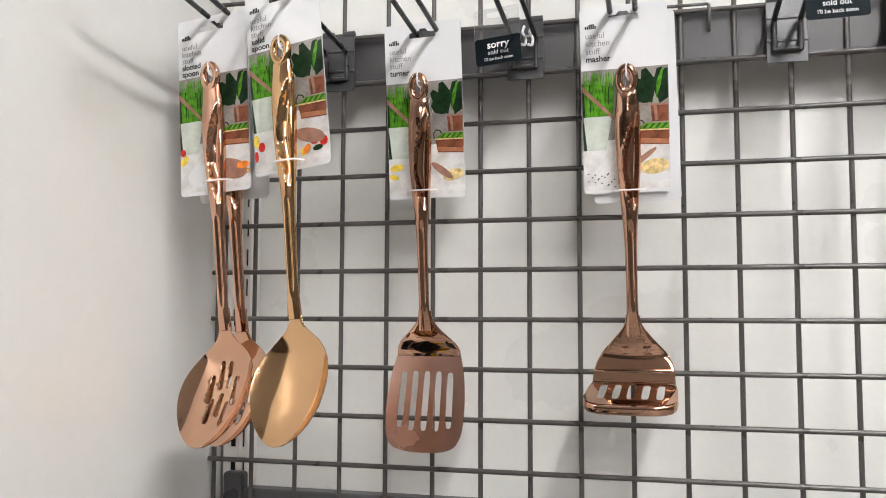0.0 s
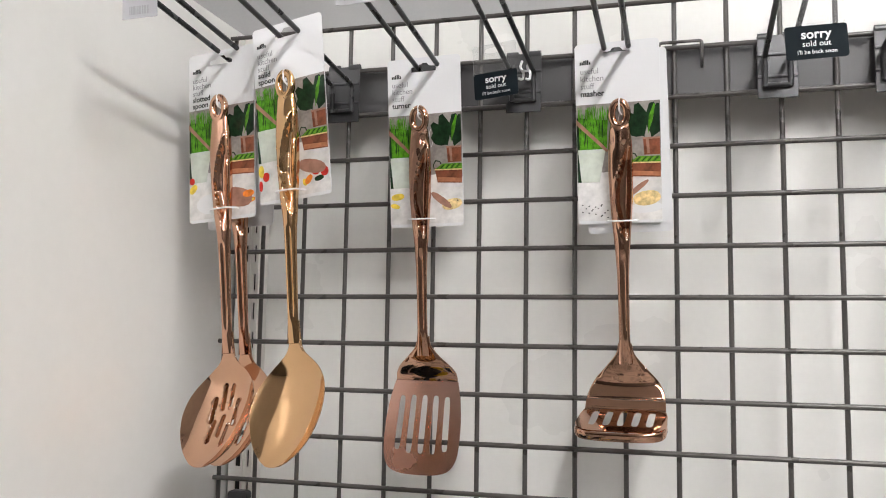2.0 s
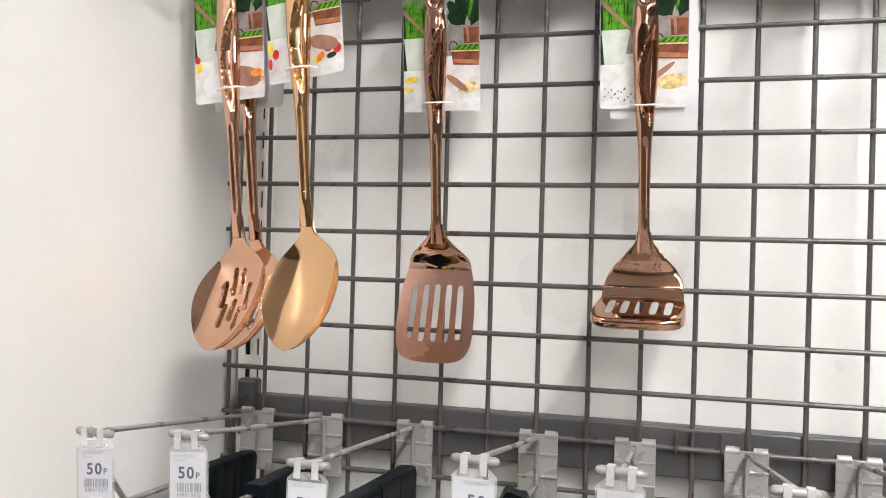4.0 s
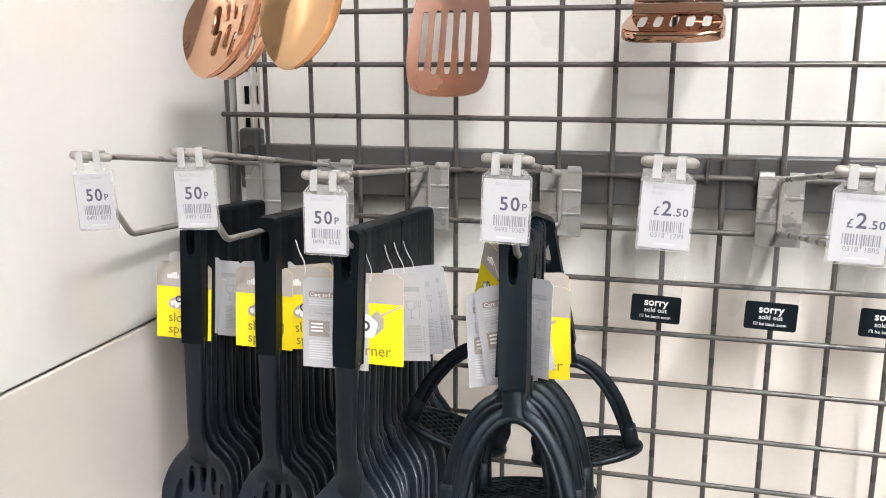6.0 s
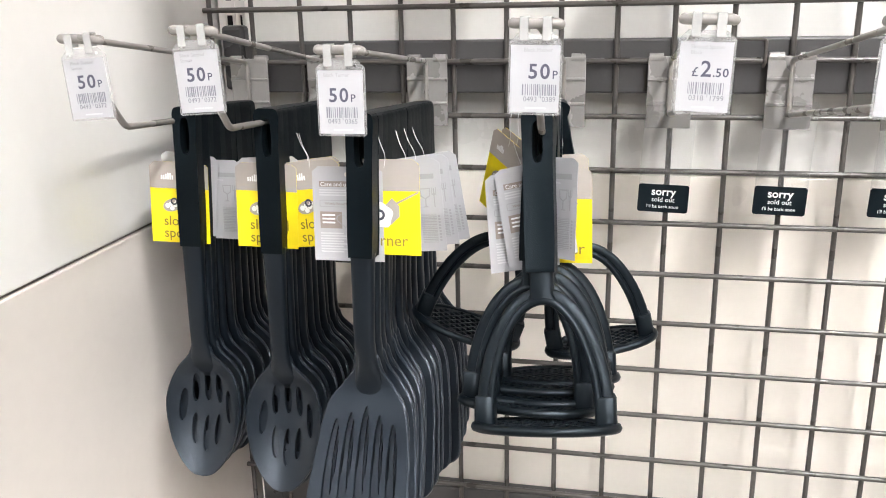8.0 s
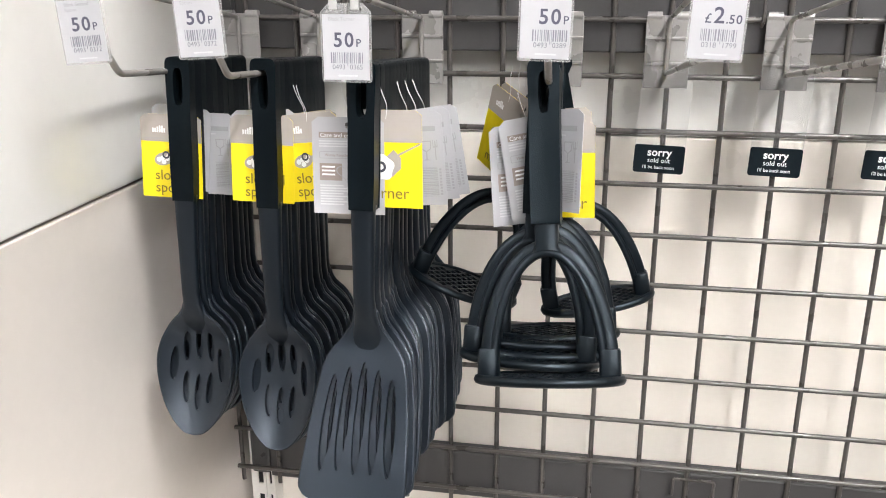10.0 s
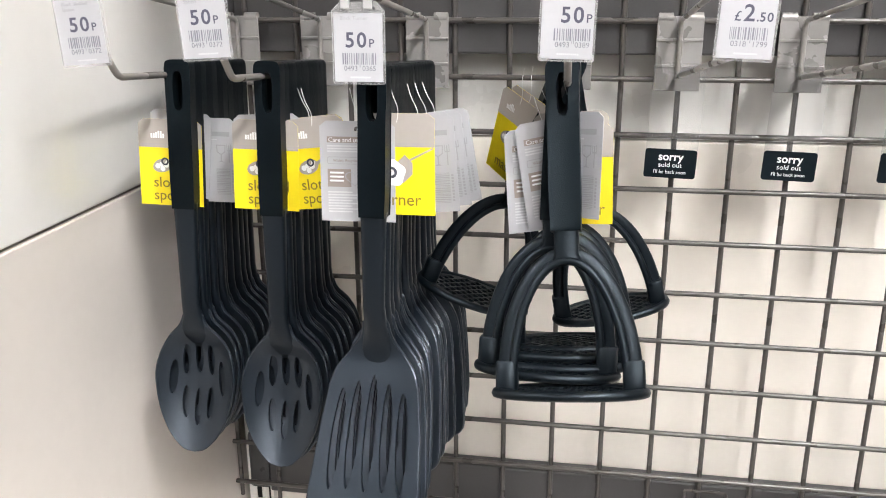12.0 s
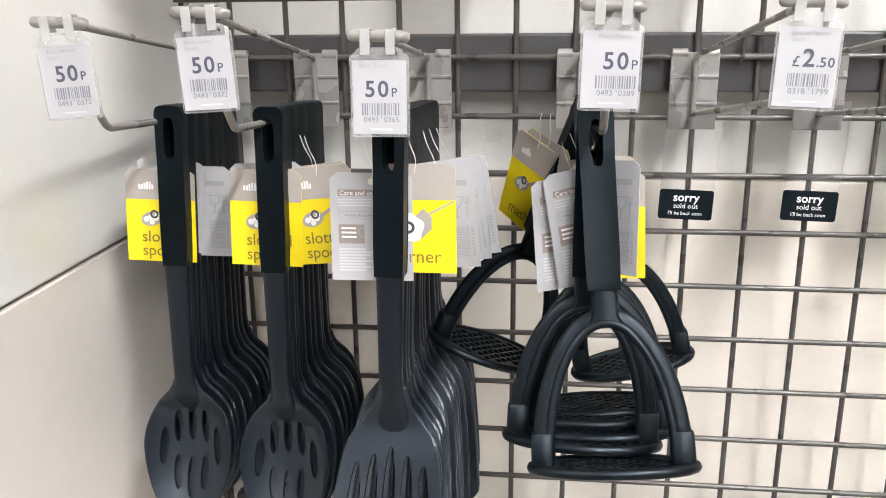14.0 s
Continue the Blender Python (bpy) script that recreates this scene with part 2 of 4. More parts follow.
def capsule(x, z, w, h, turn=0.0, point=2.0, seg=18):
    """A slot of width w and height h about (x, z); point 1 is a lens, 2 an ellipse, more a rounded bar."""
    out, ca, sa = [], math.cos(radians(turn)), math.sin(radians(turn))
    for k in range(seg):
        a = 2 * math.pi * (k + 0.5) / seg
        c, s = math.cos(a), math.sin(a)
        dx, dz = w / 2 * math.copysign(abs(c) ** (2 / point), c), h / 2 * math.copysign(abs(s) ** (2 / point), s)
        out.append((x + dx * ca - dz * sa, z + dx * sa + dz * ca))
    return out


def flat_shape(loop, y, bm=None, thick=0.0003):
    """A thin printed patch: loop in x, z; its front at y."""
    bm = bm or bmesh.new()
    a = [bm.verts.new((x, y, z)) for x, z in loop]
    b = [bm.verts.new((x, y + thick, z)) for x, z in loop]
    bm.faces.new(a), bm.faces.new(b[::-1])
    for i in range(len(a)):
        j = (i + 1) % len(a)
        bm.faces.new((a[j], a[i], b[i], b[j]))
    return bm


def rect(x0, x1, z0, z1):
    return [(x0, z0), (x1, z0), (x1, z1), (x0, z1)]


def bars(boxes, y, thick=0.0003):
    bm = bmesh.new()
    for b in boxes:
        flat_shape(rect(*b), y, bm, thick)
    return bm


LETTERS = {}


def writing(text, size, x, y, z, material, parent, align="LEFT", bold=0.0, name="lettering"):
    """Printed words that face -y, their baseline at z."""
    key = (text, size, align, bold)
    if key not in LETTERS:
        c = bpy.data.curves.new(name, "FONT")
        c.body, c.size, c.align_x, c.offset, c.extrude, c.resolution_u = text, size, align, bold, 0.00008, 3
        o = bpy.data.objects.new(name, c)
        data = bpy.data.meshes.new_from_object(o)
        data.transform(Matrix.Rotation(radians(90), 4, "X"))
        bpy.data.objects.remove(o)
        LETTERS[key] = data
    data = LETTERS[key].copy()
    data.name = name
    data.materials.clear()
    data.materials.append(material)
    ob = new(name, data)
    ob.parent = parent
    ob.matrix_basis = pose(x, y, z)
    return ob


# ---- the room ----
def structure(name, bm, material, label, category="structure", **k):
    return tagged(part(name, bm, material, **k), label, category, kind="structure")


structure("floor", cube(-3.2, 4.2, -6.4, 0.5, -0.05, 0.0), FLOOR, "worn grey vinyl shop floor", "floor")
structure("ceiling", cube(-3.2, 4.2, -6.4, 0.5, 3.0, 3.1), CEILING, "white mineral tile shop ceiling", "ceiling")
structure("wall_north", cube(-3.2, 4.2, 0.3, 0.5, 0.0, 3.0), NORTH, "plain shop wall behind the shelving", "wall")
structure("wall_south", cube(-3.2, 4.2, -6.4, -6.2, 0.0, 3.0), ROOM, "plain far shop wall behind the camera", "wall")
structure("wall_west", cube(-3.2, -3.0, -6.2, 0.3, 0.0, 3.0), ROOM, "plain shop end wall", "wall")
structure("wall_east", cube(4.0, 4.2, -6.2, 0.3, 0.0, 3.0), ROOM, "plain shop end wall", "wall")
for x, y in ((1.1, -1.3), (1.1, -2.75), (1.1, -4.2), (1.1, -5.5), (3.2, -2.75), (-1.6, -2.0)):
    lamp = thing("ceiling_light", "long bright white ceiling light batten", "light", pose(x, y, 2.985), "ceiling lights")
    part("frame", sheet(rounded_rect(-0.095, 0.095, -0.62, 0.62, 0.01), [rounded_rect(-0.08, 0.08, -0.6, 0.6, 0.008)], lambda a, b: 0.0, 0.02, 0), UPRIGHT, lamp, place=pose(0, 0, 0, -90))
    part("diffuser", cube(-0.08, 0.08, -0.6, 0.6, 0.004, 0.012), LIGHT, lamp)

LEFT, BACK = -0.052, 0.05
structure("wall_left", cube(LEFT - 0.02, LEFT, -0.46, 0.08, 1.170, 1.868, bevel=0.0015), SIDE_PANEL, "glossy off-white side panel of the shelving bay", "panel")
structure("wall_left_lower", cube(LEFT - 0.02, LEFT, -0.46, 0.08, 0.05, 1.1672, bevel=0.0015), LOWER_SIDE, "glossy beige lower side panel of the shelving bay", "panel")
structure("panel_joint", cube(LEFT - 0.019, LEFT - 0.004, -0.455, 0.075, 1.1665, 1.1707), JOINT, "dark joint between two side panels", "trim")
structure("back_panel_upper", cube(LEFT, 1.5, BACK, BACK + 0.015, 1.187, 1.868, bevel=0.001), WHITE_PANEL, "white painted steel back panel behind the wire grid", "panel")
structure("back_panel_lower", cube(LEFT, 1.5, BACK, BACK + 0.015, 0.05, 1.185, bevel=0.001), CREAM_PANEL, "cream painted steel back panel behind the wire grid", "panel")

# ---- perforated upright ----
upright = thing("slotted_upright", "white steel shelving upright with two rows of dark slots", "upright")
SLOT_Z = [0.06 + 0.0333 * k for k in range(54)]
for x0, x1, hx, hw in ((-0.046, -0.0285, -0.0345, 0.0065), (-0.0275, -0.0175, -0.0222, 0.003)):
    part("face", sheet(rect(x0, x1, 0.04, 1.862), [rect(hx - hw / 2, hx + hw / 2, z, z + 0.019) for z in SLOT_Z], lambda a, b: 0.026, 0.002, 0), UPRIGHT, upright)
# solid core whose near-black colour stands in for the shade inside the hollow upright
part("core", cube(-0.0455, -0.0190, 0.036, 0.049, 0.04, 1.862), SLOT_SHADE, upright, "near-black filler painted as the shade behind the slots")
part("side", cube(-0.0186, -0.0175, 0.0282, 0.0495, 0.04, 1.862), UPRIGHT, upright)
part("web", cube(-0.0285, -0.0275, 0.024, 0.036, 0.04, 1.862), UPRIGHT, upright)

# ---- wire grid ----
P, Z0 = 0.05, 1.35
grid = thing("wire_grid_panel", "dark grey welded wire grid panel on the bay's back", "wire grid")
hx0, hx1, vz0, vz1 = -0.048, 1.21, 0.78, 1.853
hw = part("horizontal_wire", tube([(hx0, 0, 0), (hx0 + 0.001, 0, 0), (hx1, 0, 0)], 0.0026, 8), WIRE, grid, smooth=50)
for r in range(-11, 11):
    (again(hw, grid, pose(0, -0.0024, Z0 + P * r)) if r > -11 else hw).matrix_basis = pose(0, -0.0024, Z0 + P * r)
vw = part("vertical_wire", tube([(0, 0, vz0), (0, 0, vz0 + 0.001), (0, 0, vz1)], 0.0025, 8), WIRE, grid, smooth=50)
for i, x in enumerate([-0.044] + [P * c for c in range(25)]):
    (again(vw, grid, pose(0, 0, 0)) if i else vw).matrix_basis = pose(x, 0.0022, 0)


# ---- rails ----
def rail(z0, z1):
    r = thing("back_rail", "dark grey flat steel rail behind the wire grid", "rail", group="back rails")
    part("bar", cube(-0.012, 1.3, 0.0055, 0.018, z0, z1, bevel=0.002), RAIL, r)
    part("lip", cube(-0.012, 1.3, 0.0182, 0.026, z1 - 0.004, z1 - 0.0005), RAIL, r)
    part("end_bracket", cube(-0.036, -0.0122, 0.0058, 0.0225, z0 + 0.002, z1 + 0.016, bevel=0.004), DARK_PLATE, r, "dark plastic end bracket")
    for x in (0.456, 0.956):
        part("wire_loop", tube(rounded([(x - 0.0205, 0.004, z1 - 0.025), (x - 0.0205, -0.0055, z1 - 0.02), (x - 0.0205, -0.0055, z1 - 0.001), (x + 0.0205, -0.0055, z1 - 0.001), (x + 0.0205, -0.0055, z1 - 0.02), (x + 0.0205, 0.004, z1 - 0.025)], 0.003), 0.0017, 6), WIRE, r, smooth=50)


rail(1.752, 1.806)
rail(1.270, 1.319)
rail(0.785, 0.840)


# ---- lower hooks with price tickets ----
def hook_plate(parent, x, y, z0, z1, w, material):
    """A pressed steel back plate: two folded ribs and two ears bent over the wire."""
    bm = box(bmesh.new(), x - w / 2, x + w / 2, y, y + 0.0015, z0, z1, 0.0005, 1)
    for k in (0.34, 0.69):
        z = z0 + (z1 - z0) * k
        box(bm, x - w / 2, x + w / 2, y - 0.0016, y + 0.0001, z - 0.0014, z + 0.0014, 0.0006, 1)
    part("plate", bm, material, parent, smooth=40)
    for s in (-1, 1):
        ear = tube([(x + s * w * 0.32 - w * 0.16, 0, 0), (x + s * w * 0.32 + w * 0.16, 0, 0)], 0.0042, 10)
        for v in ear.verts:
            v.co.y, v.co.z = v.co.y + y + 0.0032, v.co.z + z1 - 0.001
        part("ear", ear, material, parent, smooth=40)


def price_ticket(name_lines, price, code, m, small_pence=True, label="", dx=0.0):
    """A clear plastic holder on two clips, with a printed paper ticket inside; its bar is at the origin."""
    t = thing("price_ticket", label, "price ticket", m, "price tickets")
    up = 0.003
    out = rounded_rect(-0.0155, 0.0155, -0.0545, -0.0125, 0.0018)
    out = [p for p in out if p[1] < -0.03] + [(0.0155, -0.0135), (0.0105, -0.0085), (-0.0105, -0.0085), (-0.0155, -0.0135)]
    out.sort(key=lambda p: math.atan2(p[1] + 0.03, p[0]))
    out = [(x, z + up) for x, z in out]
    part("holder", sheet(out, [capsule(s * 0.0092, -0.0120 + up, 0.0020, 0.0020) for s in (-1, 1)], lambda a, b: -0.0004, 0.0009, 0), CLEAR, t, "clear plastic holder")
    for s in (-1, 1):
        bm = box(bmesh.new(), s * 0.0066 - 0.0026, s * 0.0066 + 0.0026, -0.0040, -0.0032, -0.0092, 0.0034, 0.0003, 1)
        box(bm, s * 0.0066 - 0.0026, s * 0.0066 + 0.0026, -0.0034, 0.0036, 0.0032, 0.0040, 0.0003, 1)
        box(bm, s * 0.0066 - 0.0026, s * 0.0066 + 0.0026, 0.0032, 0.0039, -0.0045, 0.0036, 0.0003, 1)
        part("clip", bm, CLEAR_CLIP, t, "milky plastic clip")
    part("paper", cube(-0.0142, 0.0142, -0.0011, -0.0007, -0.0530 + up, -0.0148 + up), PAPER, t)
    f = -0.0013
    y0 = -0.0185 + up
    for k, line in enumerate(name_lines):
        writing(line, 0.0031, -0.0105 + dx, f, y0 - 0.0031 * k, INK_GREY, t)
    base = -0.0335 + up
    if small_pence:
        signs = ((price[0], 0.0118, -0.0042, 0.0002), (price[1], 0.0118, 0.0027, 0.0002), ("P", 0.0066, 0.0084, 0.00004))
    else:
        signs = (("£", 0.0072, -0.0066, 0.00004), (price[0], 0.0122, -0.0008, 0.00015), (".", 0.0066, 0.0036, 0.0001), (price[2], 0.0066, 0.0060, 0.0001), (price[3], 0.0066, 0.0098, 0.0001))
    for sign, size, sx, bold in signs:
        writing(sign, size, sx + dx - 0.0006, f, base, INK_PRINT, t, "CENTER", bold, "price")
    rng = random.Random(int(code[5:]))
    x, lines = -0.0095 + dx * 0.6, []
    while x < 0.0105 + dx * 0.6:
        w = rng.choice((0.0003, 0.0005, 0.0008))
        lines.append((x, x + w, (-0.0432 if not 0.0 < x - dx * 0.6 < 0.0015 else -0.0448) + up, -0.0368 + up))
        x += w + rng.choice((0.0005, 0.0006, 0.0009))
    tagged(part("barcode", bars(lines, f), INK_CODE, t), kind="stuff")
    for k, four in enumerate(code.split()):
        writing(four, 0.0041, -0.0046 + dx * 0.6 + 0.0108 * k, f, -0.0467 + up, INK_CODE, t, "CENTER", 0, "code")
    part("small_print", bars([(-0.005 + 0.0011 * k, -0.0042 + 0.0011 * k, -0.0509 + up, -0.0500 + up) for k in range(11)], f), INK_PALE, t)
    return t


CLEAR_CLIP = clear_film("milky_clip", 0.15, (0.95, 0.95, 0.94), cloud=0.38)
LOWER = [
    # plate x, tip x, bar height, ticket turn, ticket lean, ticket or None
    (-0.003, 0.0180, 1.3395, 4, -4, (("Black Slotted", "Spoon"), "50", "0493 0372", 0.001)),
    (0.077, 0.0970, 1.3440, 3, -3, (("Black Slotted", "Spoon"), "50", "0493 0372", 0.0)),
    (0.176, 0.1915, 1.3315, 0, 0, (("Black Turner",), "50", "0493 0365", 0.0)),
    (0.304, 0.3100, 1.3455, -2, 1, (("Black Masher",), "50", "0493 0389", 0.0038)),
    (0.3975, 0.4045, 1.3465, -3, 2, (("Slotted Spoon", "Black"), "2.50", "0318 1799", 0.002)),
    (0.4985, 0.5080, 1.3440, -2, 2, (("Fish Slice Nylon",), "2.50", "0318 1805", 0.002)),
    (0.594, 0.603, 1.344, -2, 2, None),
]
for px, tx, bz, turn, lean, info in LOWER:
    h = thing("display_hook", "grey steel display hook with a ticket arm on the wire grid", "display hook", group="lower display hooks")
    hook_plate(h, px, -0.0078, 1.2405, 1.304, 0.039, PLATE)
    end = px + (tx - px) * 0.93
    lift = 0.017 if px > 0.35 else 0.0
    part("prong", tube(rounded([(px, -0.0095, 1.2535), (px + 0.0001, -0.016, 1.2545), (end, -0.262, 1.277 + lift), (end, -0.279, 1.2975 + lift)], 0.006), 0.0024, 8), HOOK, h, smooth=50)
    part("arm", tube(rounded([(px, -0.0115, 1.2545), (px, -0.0115, 1.301), (tx, -0.298, bz)], 0.007), 0.0022, 8), HOOK, h, smooth=50)
    w = 0.0148
    part("ticket_bar", tube(rounded([(tx - w, -0.3015, bz + 0.001), (tx - w * 0.9, -0.303, bz + 0.0005), (tx + w * 0.8, -0.303, bz), (tx + w, -0.3005, bz - 0.001)], 0.002), [0.0024] + [0.0031] * 12 + [0.0024], 10), HOOK, h, smooth=50)
    if info:
        price_ticket(info[0], info[1], info[2], pose(tx, -0.303, bz, -2, lean, turn), info[1] == "50", "white price ticket in a clear holder on a hook arm", info[3])


# ---- upper double hooks ----
UPPER = [(0.018, "a"), (0.0965, "b"), (0.205, "c"), (0.298, "d"), (0.397, "e"), (0.546, "f"), (0.650, "g")]
for px, _ in UPPER:
    h = thing("double_hook", "dark grey steel double-prong display hook on the wire grid", "display hook", group="upper display hooks")
    hook_plate(h, px, -0.0078, 1.7415, 1.804, 0.037, DARK_PLATE)
    for s in (-1, 1):
        part("prong", tube(rounded([(px + s * 0.0115, -0.0115, 1.752), (px + s * 0.0115, -0.0115, 1.782), (px + s * 0.0115, -0.27, 1.805), (px + s * 0.0115, -0.28, 1.815)], 0.006), 0.0026, 8), DARK_HOOK, h, smooth=50)
    part("cross_bar", tube([(px - 0.0115, -0.0112, 1.7535), (px + 0.0115, -0.0112, 1.7535)], 0.0024, 8), DARK_HOOK, h, smooth=50)


# ---- small white plastic clips on the upper hooks ----
for x, y, z in ((0.3035, -0.030, 1.780), (0.6440, -0.030, 1.782)):
    clip = thing("plastic_clip", "small white plastic hook clip on an upper display hook", "clip", pose(x, y, z, 0, 0, 20), "white clips")
    for k in (-1, 1):
        part("hook", tube(rounded([(0.0035 * k - 0.003, -0.001, -0.010), (0.0035 * k + 0.001, -0.003, -0.012), (0.0035 * k + 0.002, -0.003, -0.004), (0.0035 * k - 0.002, -0.002, 0.001), (0.0035 * k + 0.0005, -0.002, 0.008)], 0.003), 0.0013, 8), FASTENER, clip, smooth=60)
    part("bridge", tube([(-0.004, -0.0025, -0.003), (0.004, -0.0025, -0.002)], 0.0013, 8), FASTENER, clip, smooth=60)


# ---- sold-out cards ----
def sold_out(m, tall, label, group="sold out cards"):
    """A clear hang card with a black label at its foot; it hangs from the origin."""
    c = thing("sold_out_card", label, "shelf card", m, group)
    part("film", sheet(rounded_rect(-0.0225, 0.0225, -tall, 0.006, 0.003), [capsule(0, 0.0, 0.02, 0.006, 0, 3)], lambda a, b: 0.0 + 0.0012 * math.cos(a * 90), 0.0005, 0.012), FILM, c, "clear plastic hang card", smooth=40)
    part("label", sheet([p for p in rounded_rect(-0.0225, 0.0225, -tall, -tall + 0.026, 0.0025)], [], lambda a, b: -0.0009 + 0.0012 * math.cos(a * 90), 0.0006, 0.012), LABEL_BLACK, c, "black printed label", smooth=40)
    f = -0.0011
    writing("sorry", 0.0100, 0, f, -tall + 0.0160, WHITE_INK, c, "CENTER", 0.0002)
    writing("sold out", 0.0062, 0, f, -tall + 0.0098, WHITE_INK, c, "CENTER")
    writing("I'll be back soon", 0.0044, 0, f, -tall + 0.0040, WHITE_INK, c, "CENTER")
    return c


for x, z, turn in ((0.3995, 1.2595, 0), (0.5005, 1.2600, 1), (0.5965, 1.260, 0)):
    sold_out(pose(x, -0.0130, z, 0, 2, turn), 0.0955, "clear hang card with a black sold-out label, on an empty hook")
sold_out(pose(0.2785, -0.062, 1.792, 0, -4, -6), 0.049, "clear hang card with a black sold-out label, on an upper hook")
sold_out(pose(0.5520, -0.19, 1.8035, 0, -3, 6), 0.083, "clear hang card with a black sold-out label, on an upper hook")
# ticket corners that hang from the upper hooks' front ends
for x, y, z in ((0.0285, -0.284, 1.8100), (0.2175, -0.284, 1.8045)):
    t = thing("shelf_ticket", "white printed ticket at the end of an upper hook", "price ticket", pose(x, y, z, 0, -3, 4))
    part("paper", cube(-0.0155, 0.0155, -0.0005, 0.0005, -0.046, -0.006), PAPER, t)
    part("barcode", bars([(-0.009 + 0.0016 * k, -0.0082 + 0.0016 * k + 0.0004 * (k % 3), -0.043, -0.036) for k in range(11)], -0.0008), INK_GREY, t)
    part("loop", tube([(0, 0, -0.007), (0, 0.001, 0.0), (0.001, 0.0, 0.004)], 0.0006, 6), FASTENER, t)


# ---- black kitchen tools ----
def smooth_profile(pts, n=6):
    """More points through (z, half width) pairs, on a smooth curve."""
    out = []
    for i in range(len(pts) - 1):
        p0, p1, p2, p3 = (Vector(pts[max(0, min(len(pts) - 1, i + k))]) for k in (-1, 0, 1, 2))
        for s in (k / n for k in range(n)):
            out.append(0.5 * (2 * p1 + (p2 - p0) * s + (2 * p0 - 5 * p1 + 4 * p2 - p3) * s * s + (3 * p1 - p0 - 3 * p2 + p3) * s ** 3))
    return out + [Vector(pts[-1])]


def outline_of(pts, n=6):
    c = smooth_profile(pts, n)
    return [(max(w, 0.0002), z) for z, w in c] + [(-max(w, 0.0002), z) for z, w in reversed(c)]


def soft_edges(bm, offset, angle=55, seg=2):
    bm.normal_update()
    sharp = [e for e in bm.edges if len(e.link_faces) == 2 and e.calc_face_angle(0) > radians(angle)]
    bmesh.ops.bevel(bm, geom=sharp, offset=offset, segments=seg, affect="EDGES", profile=0.5, clamp_overlap=True)
    return bm


def nylon_grip(parent, w=0.0184, top=0.013, foot=-0.1, thick=0.0118):
    """A slim rubbery handle with a long hanging slot near its top."""
    out = outline_of([(foot, w * 0.47), (foot * 0.75, w * 0.5), (foot * 0.3, w * 0.5), (-0.005, w * 0.52), (top - 0.006, w * 0.53), (top - 0.0015, w * 0.46), (top, w * 0.3)])
    bm = sheet(out, [capsule(0, -0.0095, 0.0075, 0.029, 0, 3.2)], lambda a, b: -thick / 2, thick, 0)
    part("grip", soft_edges(bm, 0.0034, 55, 3), GRIP, parent, smooth=50)


def smoothstep(a, b, v):
    t = max(0.0, min(1.0, (v - a) / (b - a)))
    return t * t * (3 - 2 * t)


def shank(parent, upper, fillet, depth):
    """A flat-fronted bar that runs out into the sheet below it: fillet gives z, how proud it stands and its width."""
    rings = [bar_ring(z, 0, y, w, th, 3.5, 20) for z, y, w, th in upper]
    rings += [bar_ring(z, 0, depth(0, z) + 0.0008, w, 2 * (proud + 0.0008) if proud > -0.0005 else 0.0003, 2.3, 20) for z, proud, w in fillet]
    # darker copy of the head's nylon, with the row's shade in its colour
    part("shank", loft(rings), NYLON_SHANK_SHADED, parent, smooth=70)


def slotted_spoon(m, group):
    t = thing("slotted_spoon", "black nylon slotted spoon hanging in a row on a hook", "spoon", m, group)
    nylon_grip(t)
    z0, z1 = -0.190, -0.306
    out = outline_of([(z0, 0.0074), (-0.199, 0.0108), (-0.211, 0.0212), (-0.226, 0.0292), (-0.242, 0.0323), (-0.260, 0.0308), (-0.278, 0.0262), (-0.292, 0.0194), (-0.300, 0.0130), (-0.3045, 0.0072), (z1, 0.0)])
    holes = [capsule(s * 0.0104, -0.2325, 0.0068, 0.027, s * 3) for s in (-1, 1)] + [capsule(0, -0.2305, 0.0068, 0.029)]
    holes += [capsule(s * 0.0205, -0.247, 0.0066, 0.029, s * 4) for s in (-1, 1)]
    holes += [capsule(s * 0.0102, -0.2685, 0.0064, 0.026, s * -3) for s in (-1, 1)] + [capsule(0, -0.2725, 0.0066, 0.030)]

    def depth(x, z):
        k = smoothstep(-0.195, -0.225, z)
        r = min(1.0, (x / 0.0338) ** 2 + ((z + 0.246) / 0.062) ** 2)
        return 0.0035 + 0.016 * k * (1 - r) ** 0.8 - 0.012 * smoothstep(-0.2, -0.315, z)

    shank(t, ((-0.096, 0, 0.0185, 0.0105), (-0.101, 0, 0.0175, 0.010), (-0.14, 0.001, 0.0155, 0.009), (-0.178, 0.002, 0.0143, 0.008)), ((-0.190, 0.0034, 0.0156), (-0.199, 0.0022, 0.0190), (-0.208, 0.0011, 0.0230), (-0.216, 0.0004, 0.0200), (-0.222, -0.0006, 0.0120)), depth)
    part("bowl", sheet(out, holes, depth, 0.0034, 0.0032), NYLON_BLADE_LIT, t, "black nylon bowl with eight oval slots", smooth=45)
    part("bowl_rim", tube([(x, depth(x, z) + 0.0017, z) for x, z in out], 0.0014, 6, closed=True), NYLON_BLADE_LIT, t, smooth=60)
    return t


